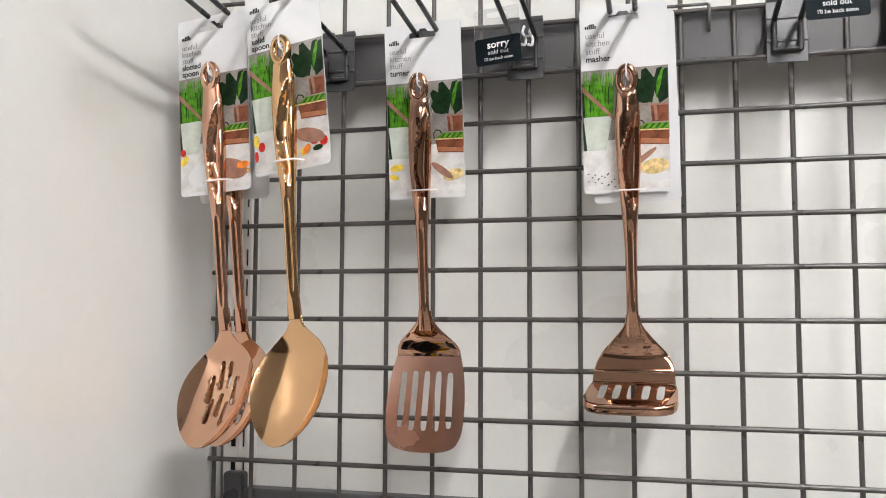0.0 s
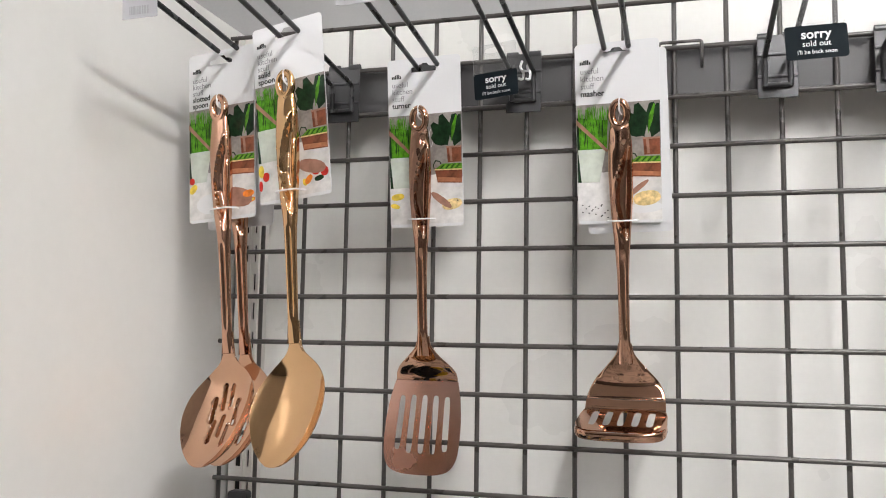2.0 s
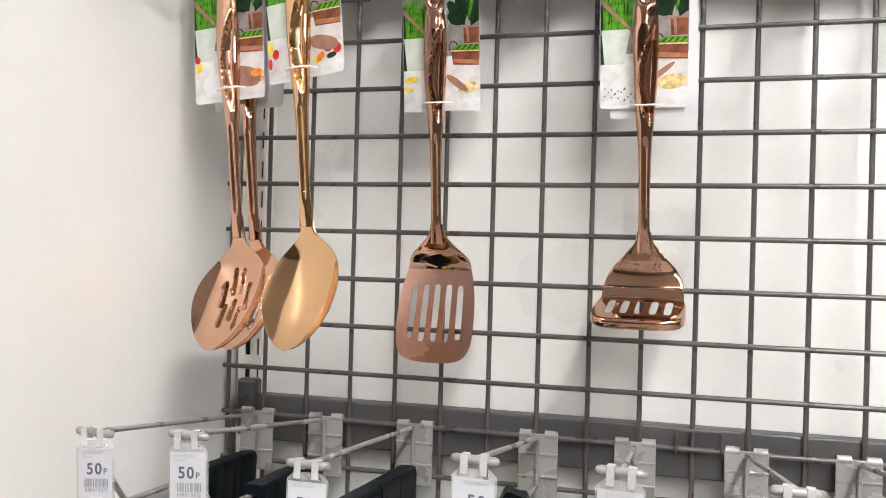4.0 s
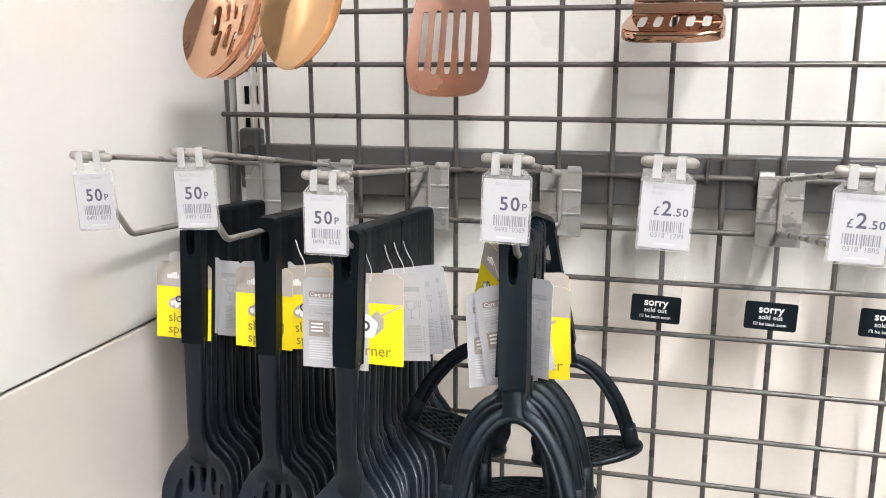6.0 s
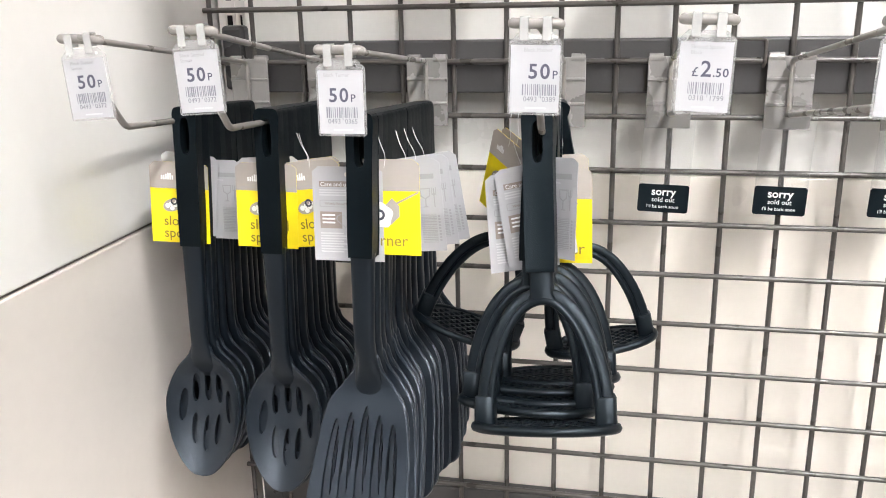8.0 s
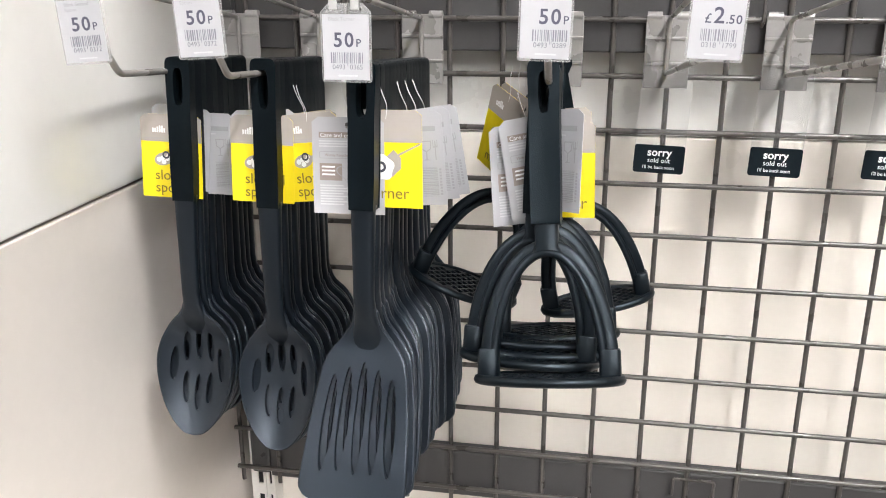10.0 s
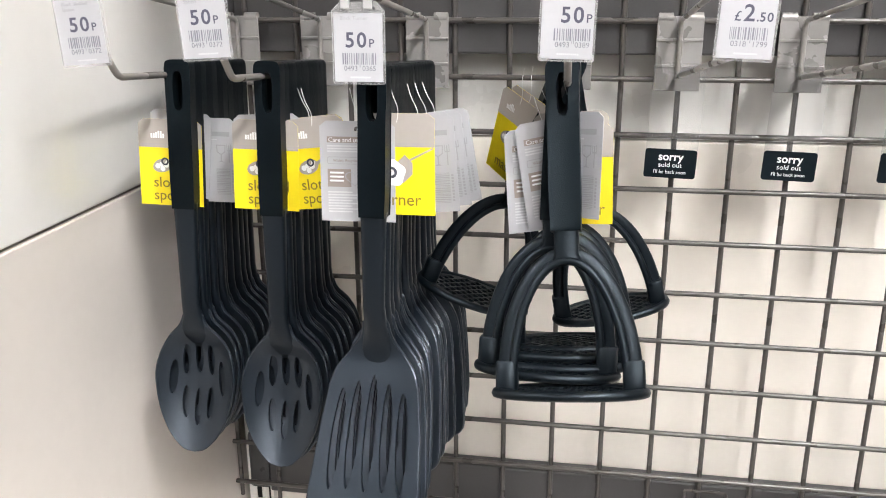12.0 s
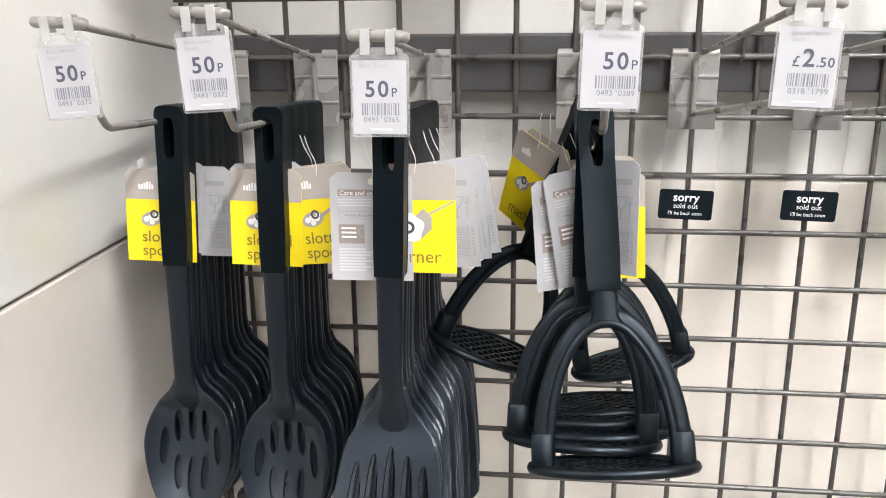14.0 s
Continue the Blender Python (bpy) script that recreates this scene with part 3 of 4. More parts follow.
def slotted_turner(m, group):
    t = thing("slotted_turner", "black nylon slotted turner hanging in a row on a hook", "turner", m, group)
    nylon_grip(t, 0.0186, 0.013, -0.087)
    out = outline_of([(-0.162, 0.0078), (-0.175, 0.0108), (-0.187, 0.0190), (-0.198, 0.0272), (-0.210, 0.0314), (-0.228, 0.0338), (-0.26, 0.0370), (-0.283, 0.0386), (-0.2895, 0.0366), (-0.2935, 0.031), (-0.2962, 0.017), (-0.2970, 0.0)], 5)
    holes = [capsule(x * (1.0), -0.2415 + dz, 0.0086, h, x * 130, 1.8, 22) for x, dz, h in ((0, 0.003, 0.076), (0.0118, 0.0012, 0.070), (-0.0118, 0.0012, 0.070), (0.0233, -0.002, 0.066), (-0.0233, -0.002, 0.066))]

    def depth(x, z):
        return 0.0035 + 0.006 * math.exp(-((z + 0.185) / 0.02) ** 2) - 0.054 * smoothstep(-0.18, -0.36, z) + 0.0025 * (1 - (x / 0.042) ** 2) * smoothstep(-0.19, -0.23, z)

    shank(t, ((-0.084, 0, 0.0185, 0.0105), (-0.089, 0, 0.0170, 0.0095), (-0.13, 0.001, 0.0152, 0.0085), (-0.150, 0.002, 0.0150, 0.0078)), ((-0.164, 0.0044, 0.0160), (-0.171, 0.0031, 0.0180), (-0.178, 0.0019, 0.0205), (-0.185, 0.0009, 0.0220), (-0.191, 0.0003, 0.0190), (-0.196, -0.0006, 0.0110)), depth)
    part("blade", sheet(out, holes, depth, 0.0036, 0.0045), NYLON_BLADE_LIT, t, "black nylon blade with five pointed slots", smooth=45)
    part("blade_rim", tube([(x, depth(x, z) + 0.0018, z) for x, z in out], 0.0015, 6, closed=True), NYLON_BLADE_LIT, t, smooth=60)
    return t


def masher(m, group):
    t = thing("potato_masher", "black nylon potato masher with a lattice plate, on a hook", "masher", m, group)
    nylon_grip(t, 0.0205, 0.013, -0.098, 0.0165)
    part("neck", loft([bar_ring(z, 0, 0, w, th, 4, 16) for z, w, th in ((-0.094, 0.0175, 0.0145), (-0.1, 0.0165, 0.0135), (-0.113, 0.0158, 0.0125), (-0.117, 0.02, 0.012))]), BLACK, t, smooth=60)
    arch = [(0.0405 * math.sin(a) * (1 - 0.05 * math.cos(a)), 0, -0.192 + 0.078 * abs(math.cos(a)) ** 0.98) for a in (radians(-90 + 180 * k / 32) for k in range(33))]
    part("arch", tube(arch, 0.0060, 12, flat=0.5, up=(0, 1, 0)), BLACK, t, smooth=60)
    part("arch_rib", tube([(x * 0.90, -0.0040, z - 0.0030) for x, _, z in arch], 0.0028, 8), BLACK, t, smooth=60)
    for s in (-1, 1):
        part("socket", loft([bar_ring(z, s * 0.0405, 0, w, th, 4, 16) for z, w, th in ((-0.2015, 0.0138, 0.0145), (-0.1995, 0.0146, 0.0155), (-0.1825, 0.0140, 0.0150), (-0.1812, 0.0128, 0.0138))]), BLACK, t, smooth=50)
    rim = [(0.0475 * math.cos(a), 0.0265 * math.sin(a), -0.2015) for a in (2 * math.pi * k / 48 for k in range(48))]
    part("plate_rim", tube(rim, 0.0034, 8, closed=True), BLACK, t, smooth=60)
    oval = [(0.0460 * math.cos(a), 0.0250 * math.sin(a)) for a in (2 * math.pi * k / 48 for k in range(48))]
    holes = []
    for i in range(-9, 10):
        for j in range(-6, 7):
            if (i + j) % 2 == 0:
                x, y, a, b = i * 0.0050, j * 0.0040, 0.0041, 0.0033
                if (x / 0.0415) ** 2 + (y / 0.0205) ** 2 < 1:
                    holes.append([(x + a, y), (x, y + b), (x - a, y), (x, y - b)])
    bm = sheet(oval, holes, lambda x, z: 0.0, 0.0028, 0)
    bmesh.ops.rotate(bm, verts=bm.verts[:], cent=(0, 0, 0), matrix=Matrix.Rotation(radians(90), 3, "X"))
    bmesh.ops.translate(bm, verts=bm.verts[:], vec=(0, 0, -0.2025))
    part("mash_plate", bm, BLACK, t, "black lattice mashing plate")
    return t


def prong_z(y):
    return 1.2545 + (-0.016 - y) / 0.246 * 0.0225 + 0.0024 - 0.0042


rng = random.Random(4)
first = slotted_spoon(pose(0.0195, -0.181, prong_z(-0.181), -3, 2.0, 5), "first row of slotted spoons")
y = -0.181
for k in range(10):
    y += 0.0136 + rng.uniform(-0.001, 0.001)
    copy_thing(first, pose(0.0195 - 0.017 * (k + 1) / 11, y, prong_z(y), -3 - rng.uniform(-0.5, 0.8), 1.6 - 0.3 * k + rng.uniform(-0.6, 0.6), rng.uniform(-3, 5)))
second = slotted_spoon(pose(0.0950, -0.195, prong_z(-0.195), -3, 0.9, 2), "second row of slotted spoons")
y = -0.195
for k in range(11):
    y += 0.0136 + rng.uniform(-0.001, 0.001)
    copy_thing(second, pose(0.0945 - 0.015 * (k + 1) / 12, y, prong_z(y), -3 - rng.uniform(-0.5, 0.8), rng.uniform(-1.2, 0.4) - 0.1 * k, rng.uniform(-4, 3)))
third = slotted_turner(pose(0.1868, -0.252, prong_z(-0.252), -4.5, 0.8, -2), "row of slotted turners")
y = -0.252
for k in range(15):
    y += 0.0138 + rng.uniform(-0.0008, 0.0008) + (0.003 if k in (7, 11) else 0)
    copy_thing(third, pose(0.1872 - 0.0095 * (k + 1) / 16, y, prong_z(y), -4.5 + 0.22 * k + rng.uniform(-0.4, 0.4), 0.6 + rng.uniform(-0.7, 0.7) - (2.2 if k > 7 else 0), rng.uniform(-3, 2)))
SMALLER = Matrix.Scale(0.945, 4)
fourth = masher(pose(0.3062, -0.2495, prong_z(-0.2495) + 0.002, -20.5, -4.6, -1) @ SMALLER, "potato mashers on a hook")
for x, y, z, lean, roll, turn in ((0.3062, -0.232, 0.006, -14, 0.2, -3), (0.3062, -0.216, 0.006, -14, -2.2, 2), (0.306, -0.200, 0.008, -13.5, -1.5, 3), (0.306, -0.183, 0.007, -12, -2.6, 4), (0.306, -0.122, 0.001, -1, -12.5, 3), (0.306, -0.150, 0.008, 5, 20.5, 14)):
    copy_thing(fourth, pose(x, y, prong_z(y) + z, lean, roll, turn))


# ---- swing tags on the black tools ----
def swing_tag(m, kind, title=(), label=""):
    """A printed card tag: kind yellow, care or code; its hole is at the origin."""
    t = thing("swing_tag", label, "product tag", m, "swing tags")
    W, Hh, c = 0.0255, 0.066, 0.0045
    out = [(-W, -Hh + 0.004), (W, -Hh + 0.004), (W, 0.002), (W - c, 0.0055), (-W + c, 0.0055), (-W, 0.002)]
    curl = lambda x, z: 0.0
    card = part("card", sheet(out, [capsule(0.0, 0.0, 0.004, 0.004)], curl, 0.00035, 0.009), PAPER if kind != "yellow" else YELLOW, t, smooth=30)

    def patch(name, loop, material, lift=0.00025, step=0.009):
        return part(name, sheet(loop, [], lambda x, z: curl(x, z) - lift, 0.00015, step), material, card, smooth=30)

    def block(name, boxes, material, lift=0.0004):
        bm = bmesh.new()
        for b in boxes:
            sheet(rect(*b), [], lambda x, z: curl(x, z) - lift, 0.0001, 0, bm)
        return part(name, bm, material, card)

    if kind == "yellow":
        patch("header", [(-W, -0.0165), (W, -0.0165), (W, 0.002), (W - c, 0.0055), (-W + c, 0.0055), (-W, 0.002)], TAUPE)
        block("brand_mark", [(-0.0155 + k, -0.0155 + k + 0.0014, -0.0092, -0.0092 + h) for k, h in ((0, 0.0035), (0.0019, 0.0035), (0.0038, 0.0045), (0.0057, 0.0055), (0.0076, 0.0055), (0.0095, 0.0035))], WHITE_INK)
        if title[0] == "turner":
            blade = [(-0.001, -0.028), (0.0052, -0.0215), (0.0105, -0.027), (0.0105, -0.0345), (0.004, -0.0405), (-0.003, -0.034)]
            patch("picture_blade", blade, TAUPE, 0.0004, 0)
            patch("picture_handle", [(0.0085, -0.0245), (0.0245, -0.0165), (0.0245, -0.0178), (0.009, -0.0258)], TAUPE, 0.0004, 0)
            egg = [(-0.003 + 0.0085 * (1 + 0.08 * math.sin(5 * a)) * math.cos(a), -0.034 + 0.0088 * (1 + 0.08 * math.sin(5 * a)) * math.sin(a)) for a in (2 * math.pi * k / 36 for k in range(36))]
            patch("picture_egg", egg, WHITE_INK, 0.0006, 0)
            ring = sheet(capsule(-0.004, -0.0335, 0.0078, 0.0078, 0, 2, 24), [capsule(-0.004, -0.0335, 0.0042, 0.0042, 0, 2, 24)], lambda x, z: curl(x, z) - 0.0008, 0.0001, 0)
            part("picture_ring", ring, INK, card)
        else:
            patch("picture_spoon", capsule(-0.0065, -0.0305, 0.0165, 0.0105, 15), TAUPE, 0.0004, 0)
            patch("picture_handle", [(-0.0005, -0.0275), (0.0145, -0.0185), (0.0158, -0.0197), (0.001, -0.0295)], TAUPE, 0.0004, 0)
            for px, pz, r in ((-0.0105, -0.031, 0.0042), (-0.0075, -0.0295, 0.0036), (-0.0035, -0.0300, 0.0042), (-0.0065, -0.0330, 0.0040), (-0.0025, -0.0275, 0.0034)):
                patch("picture_dot", capsule(px, pz, r, r), WHITE_INK, 0.0006, 0)
            ring = sheet(capsule(-0.0045, -0.0272, 0.0062, 0.0062, 0, 2, 20), [capsule(-0.0045, -0.0272, 0.0034, 0.0034, 0, 2, 20)], lambda x, z: curl(x, z) - 0.0008, 0.0001, 0)
            part("picture_ring", ring, INK, card)
        for k, line in enumerate(title):
            writing(line, 0.0118, -0.0145, -0.0006, (-0.0475 if len(title) > 1 else -0.0555) - 0.0102 * k, INK_OLIVE, card)
    elif kind == "care":
        block("heading_bar", [(-0.0205, 0.0125, -0.0088, -0.0048)], INK_BROWN)
        writing("Care and use", 0.0042, -0.0195, -0.0008, -0.0083, WHITE_INK, card)
        rng = random.Random(7)
        block("small_print", [(-0.0205, -0.0205 + rng.uniform(0.024, 0.034), z, z + 0.0009) for z in (-0.0115, -0.0133, -0.0151)], INK_PALE)
        ring = sheet(rounded_rect(-0.0205, 0.0005, -0.0232, -0.0182, 0.0012), [rounded_rect(-0.0201, 0.0001, -0.0228, -0.0186, 0.001)], lambda x, z: curl(x, z) - 0.0004, 0.0001, 0)
        part("recycling_box", ring, INK_GREY, card)
        writing("Widely Recycled", 0.0026, -0.0165, -0.0008, -0.0215, INK_BROWN, card)
        block("brown_box", [(-0.0205, -0.0045, -0.0385, -0.0265)], INK_BROWN)
        block("box_lines", [(-0.0188, -0.0095, z, z + 0.0012) for z in (-0.0295, -0.0322, -0.0349)], WHITE_INK, 0.0006)
        heart = [(-0.0020 + 0.0066 * math.sin(a) ** 3, -0.0325 + 0.0056 * (0.8125 * math.cos(a) - 0.3125 * math.cos(2 * a) - 0.125 * math.cos(3 * a) - 0.0625 * math.cos(4 * a))) for a in (2 * math.pi * k / 40 for k in range(40))]
        part("heart", sheet(heart, [[(-0.002 + (x + 0.002) * 0.9, -0.0325 + (z + 0.0325) * 0.9) for x, z in heart]], lambda x, z: curl(x, z) - 0.0008, 0.0001, 0), INK_GREY, card)
        block("small_print", [(-0.0205, -0.0205 + rng.uniform(0.016, 0.026), -0.0425 - 0.0019 * k, -0.0416 - 0.0019 * k) for k in range(8)], INK_PALE)
    else:
        block("heading_bar", [(-0.0065, 0.0205, -0.0088, -0.0052)], INK_GREY)
        block("small_print", [(-0.0125, 0.010, -0.0118, -0.0111), (-0.0125, 0.004, -0.0136, -0.0129)], INK_PALE)
        glass = [(x + 0.0085, z) for x, z in [(0.0005, -0.0155), (0.0085, -0.0155), (0.0080, -0.0215), (0.0050, -0.0235), (0.0050, -0.0285), (0.0072, -0.0295), (0.0018, -0.0295), (0.0040, -0.0285), (0.0040, -0.0235), (0.0010, -0.0215)]]
        inner = [(x + 0.0085, z) for x, z in [(0.0013, -0.0163), (0.0077, -0.0163), (0.0073, -0.0210), (0.0045, -0.0228), (0.0017, -0.0210)]]
        part("glass_sign", sheet(glass, [inner], lambda x, z: curl(x, z) - 0.0004, 0.0001, 0), INK_GREY, card)
        block("fork_sign", [(0.0192, 0.0200, -0.0295, -0.0158), (0.0178, 0.0183, -0.0195, -0.0152), (0.0209, 0.0214, -0.0195, -0.0152), (0.0178, 0.0214, -0.0205, -0.0196)], INK_GREY)
        rng = random.Random(3)
        z, lines = -0.0345, []
        while z > -0.056:
            h = rng.choice((0.0003, 0.0005, 0.0008))
            lines.append((0.0085, 0.0200, z - h, z))
            z -= h + rng.choice((0.0004, 0.0006))
        tagged(block("barcode", lines, INK_GREY), kind="stuff")
        tagged(block("code_digits", [(0.0212, 0.0228, -0.037 - 0.0022 * k, -0.0356 - 0.0022 * k) for k in range(9)], INK_GREY), kind="stuff")
        block("small_print", [(-0.0185, -0.0185 + 0.010, -0.040 - 0.002 * k, -0.0392 - 0.002 * k) for k in range(6)], INK_PALE)
    part("loop", tube(rounded([(0, 0.0, -0.001), (0.002, -0.001, 0.008), (-0.002, -0.002, 0.018), (-0.004, -0.001, 0.027)], 0.006), 0.00024, 5), FASTENER, t, "thin clear nylon loop", smooth=60)
    return t


SLOTTED, TURNER, MASHER = ("slotted", "spoon"), ("turner",), ("masher",)
YL, CL, BL = "yellow and taupe card tag on a nylon loop", "white card tag with care advice on a nylon loop", "white card tag with a barcode on a nylon loop"
for x, y, z, lean, roll, turn, kind, title in (
    (0.0035, -0.1740, 1.2290, -4, 2, 3, "yellow", SLOTTED),
    (0.0060, -0.1590, 1.2330, -4, 6, 2, "care", ()),
    (0.0225, -0.1535, 1.2275, -3, 1, 2, "code", ()),
    (0.0865, -0.1885, 1.2325, -4, 1, 0, "yellow", SLOTTED),
    (0.0830, -0.1760, 1.2350, -4, -2, 3, "care", ()),
    (0.1225, -0.1880, 1.2350, -4, -7, -8, "yellow", SLOTTED),
    (0.1150, -0.1720, 1.2330, -3, -6, 10, "yellow", SLOTTED),
    (0.1725, -0.2455, 1.2430, -4, 0, 2, "care", ()),
    (0.1990, -0.2440, 1.2485, -4, -1, -3, "yellow", TURNER),
    (0.2075, -0.2180, 1.2430, -3, -5, -3, "code", ()),
    (0.2105, -0.2010, 1.2420, -3, -8, -4, "code", ()),
    (0.2140, -0.1870, 1.2410, -3, -10, -4, "code", ()),
    (0.2790, -0.1480, 1.2490, -4, 14, -54, "yellow", MASHER),
    (0.2715, -0.1400, 1.2460, -4, 16, -52, "yellow", MASHER),
    (0.2925, -0.2330, 1.2390, -8, -1, 28, "care", ()),
    (0.2995, -0.2370, 1.2460, -8, -7, 28, "care", ()),
    (0.3135, -0.2340, 1.2500, -8, -7, -42, "code", ()),
    (0.3145, -0.2100, 1.2380, -8, -3, -6, "yellow", MASHER),
    (0.3110, -0.1950, 1.2440, -8, -5, -4, "yellow", MASHER),
):
    swing_tag(pose(x, y, z, lean, roll, turn), kind, title, {"yellow": YL, "care": CL, "code": BL}[kind])


# ---- copper-coloured tools on printed backing cards ----
PHOTO_WALL = surface("photo_wall", (0.27, 0.245, 0.23), 0.4, spec=0.2, vary=0.35, scale=60, grain=300)
PHOTO_MARBLE = surface("photo_marble", (0.68, 0.665, 0.65), 0.4, spec=0.2, vary=0.16, scale=70, grain=250)
PHOTO_GREEN = surface("photo_green", (0.075, 0.25, 0.012), 0.4, spec=0.2, vary=0.5, scale=160, grain=900)
PHOTO_DARK_GREEN = surface("photo_dark_green", (0.007, 0.026, 0.009), 0.4, spec=0.2, vary=0.6, scale=120, grain=700)
PHOTO_POT = surface("photo_pot", (0.56, 0.60, 0.53), 0.4, spec=0.2, vary=0.14, scale=60)
PHOTO_COPPER = surface("photo_copper", (0.20, 0.062, 0.032), 0.4, spec=0.2, vary=0.4, scale=90, grain=500)
PHOTO_LIME = surface("photo_lime", (0.16, 0.34, 0.03), 0.4, spec=0.2, vary=0.3, scale=160)
PHOTO_CLAY = surface("photo_clay", (0.42, 0.17, 0.09), 0.4, spec=0.2, vary=0.3, scale=120)
PHOTO_PINK = surface("photo_pink", (0.34, 0.18, 0.13), 0.4, spec=0.2, vary=0.25, scale=90)
PHOTO_ORANGE = surface("photo_orange", (0.75, 0.22, 0.03), 0.4, spec=0.2, vary=0.3, scale=150)
PHOTO_RED = surface("photo_red", (0.55, 0.03, 0.02), 0.4, spec=0.2, vary=0.3, scale=150)
PHOTO_YELLOW = surface("photo_yellow", (0.80, 0.60, 0.08), 0.4, spec=0.2, vary=0.25, scale=150)
PHOTO_CREAM = surface("photo_cream", (0.72, 0.55, 0.26), 0.4, spec=0.2, vary=0.3, scale=220)
INK_BLACK = surface("ink_black", (0.012, 0.012, 0.013), 0.5)
INK_MID = surface("ink_mid", (0.27, 0.27, 0.28), 0.5)


def backing_card(parent, title, food, shift=(0, 0, 0, 0), plain=False):
    """A white hang card with a printed kitchen photo on its lower half; z 0 is the photo's top."""
    dx, dy, dz, roll = shift
    W, top, foot = 0.0400, 0.0585, -0.1155
    bow = lambda x, z: 0.0
    hole = [(-0.0135, top - 0.0145), (0.0135, top - 0.0145), (0.0135, top - 0.0095), (0.006, top - 0.0085), (0.0035, top - 0.0055), (-0.0035, top - 0.0055), (-0.006, top - 0.0085), (-0.0135, top - 0.0095)]
    card = part("backing_card", sheet(rounded_rect(-W, W, foot, top, 0.004), [hole], bow, 0.0006, 0.015), CARD, parent, "white printed backing card", smooth=30, place=pose(dx, dy, dz, 0, roll, 0))
    if plain:
        return card

    def patch(name, loop, material, lift):
        part(name, sheet([(x * 1.039, z) for x, z in loop], [], lambda x, z: bow(x, z) - 0.0001 * lift, 0.00008, 0), material, card)

    e = W / 1.039 - 0.0002
    patch("photo_wall", rect(-e, e, -0.075, 0.0), PHOTO_WALL, 2)
    patch("photo_table", [(-e, -0.1125), (e, -0.1125), (e, -0.066), (0.012, -0.062), (-0.014, -0.066), (-e, -0.064)], PHOTO_MARBLE, 3)
    rng = random.Random(5)
    blades = bmesh.new()
    for k in range(70):
        x, ln = -0.0365 + 0.0255 * rng.random(), rng.uniform(0.75, 1.0)
        x2, z2 = min(max(x + rng.uniform(-0.006, 0.006), -0.0378), -0.009), -0.043 + 0.0415 * ln
        sheet([(x - 0.00035, -0.046), (x + 0.00055, -0.046), (x2 + 0.0003, z2), (x2 - 0.0002, z2)], [], lambda a, b, k=k: bow(a, b) - 0.0004 - 0.000002 * k, 0.00005, 0, blades)
    patch("photo_herbs", [(-0.0378, -0.046), (-0.0105, -0.046), (-0.010, -0.016), (-0.0378, -0.012)], PHOTO_DARK_GREEN, 3.4)
    part("photo_herb_clump", blades, PHOTO_GREEN, card)
    tagged(card.children[-1], kind="stuff")
    patch("photo_pot", [(-0.0345, -0.075), (-0.0175, -0.075), (-0.0115, -0.0435), (-0.0372, -0.0435)], PHOTO_POT, 7)
    patch("photo_spatula", [(-0.0382, -0.0135), (-0.0382, -0.019), (-0.0105, -0.047), (-0.009, -0.0445)], PHOTO_PINK, 8)
    for a, x, z, ln in ((14, 0.030, -0.0345, 0.033), (-12, 0.024, -0.0330, 0.032), (-34, 0.024, -0.0340, 0.029), (30, 0.030, -0.035, 0.026), (-58, 0.024, -0.033, 0.020), (0, 0.031, -0.0345, 0.033)):
        c, s = math.cos(radians(a)), math.sin(radians(a))
        leaf = [(x + u * c + v * s, z - u * s + v * c) for u, v in ((0, 0), (0.0052, ln * 0.35), (0.0068, ln * 0.65), (0.002, ln), (-0.0025, ln * 0.97), (-0.006, ln * 0.6), (-0.0045, ln * 0.3))]
        patch("photo_leaf", [(min(p, 0.0378), min(q, -0.0008)) for p, q in leaf], PHOTO_DARK_GREEN, 4 + a * 0.005)
    patch("photo_leaf", [(0.027, -0.032), (0.0315, -0.018), (0.034, -0.004), (0.0325, -0.003), (0.028, -0.015)], PHOTO_GREEN, 5)
    patch("photo_cup", [(0.0235, -0.051), (0.0375, -0.051), (0.0375, -0.0345), (0.0225, -0.0345)], PHOTO_COPPER, 6)
    patch("photo_pan", [(0.0125, -0.071), (0.0378, -0.0725), (0.0378, -0.0565), (0.0098, -0.0565)], PHOTO_COPPER, 7)
    patch("photo_beans", [(0.0098, -0.0575), (0.0378, -0.0585), (0.0378, -0.0525), (0.018, -0.052)], PHOTO_GREEN, 8)
    patch("photo_cup_shine", [(0.0262, -0.050), (0.0285, -0.050), (0.0278, -0.0362), (0.0250, -0.0362)], PHOTO_PINK, 6.5)
    patch("photo_cup_rim", [(0.0222, -0.0362), (0.0377, -0.0362), (0.0377, -0.0345), (0.0220, -0.0345)], PHOTO_PINK, 6.7)
    patch("photo_pan_shine", [(0.0130, -0.0700), (0.0378, -0.0715), (0.0378, -0.0675), (0.0122, -0.0655)], PHOTO_CLAY, 7.5)
    patch("photo_pan_rim", [(0.0098, -0.0585), (0.0378, -0.0592), (0.0378, -0.0580), (0.0098, -0.0572)], PHOTO_CREAM, 8.5)
    patch("photo_pan_handle", [(0.0088, -0.0575), (0.0078, -0.0530), (0.0105, -0.0480), (0.0155, -0.0492), (0.0170, -0.0525), (0.0160, -0.0527), (0.0148, -0.0502), (0.0110, -0.0492), (0.0088, -0.0530), (0.0098, -0.0575)], PHOTO_DARK_GREEN, 5.5)
    patch("photo_shadow", [(-0.0378, -0.075), (-0.0345, -0.075), (-0.0368, -0.048), (-0.0378, -0.048)], PHOTO_DARK_GREEN, 6)
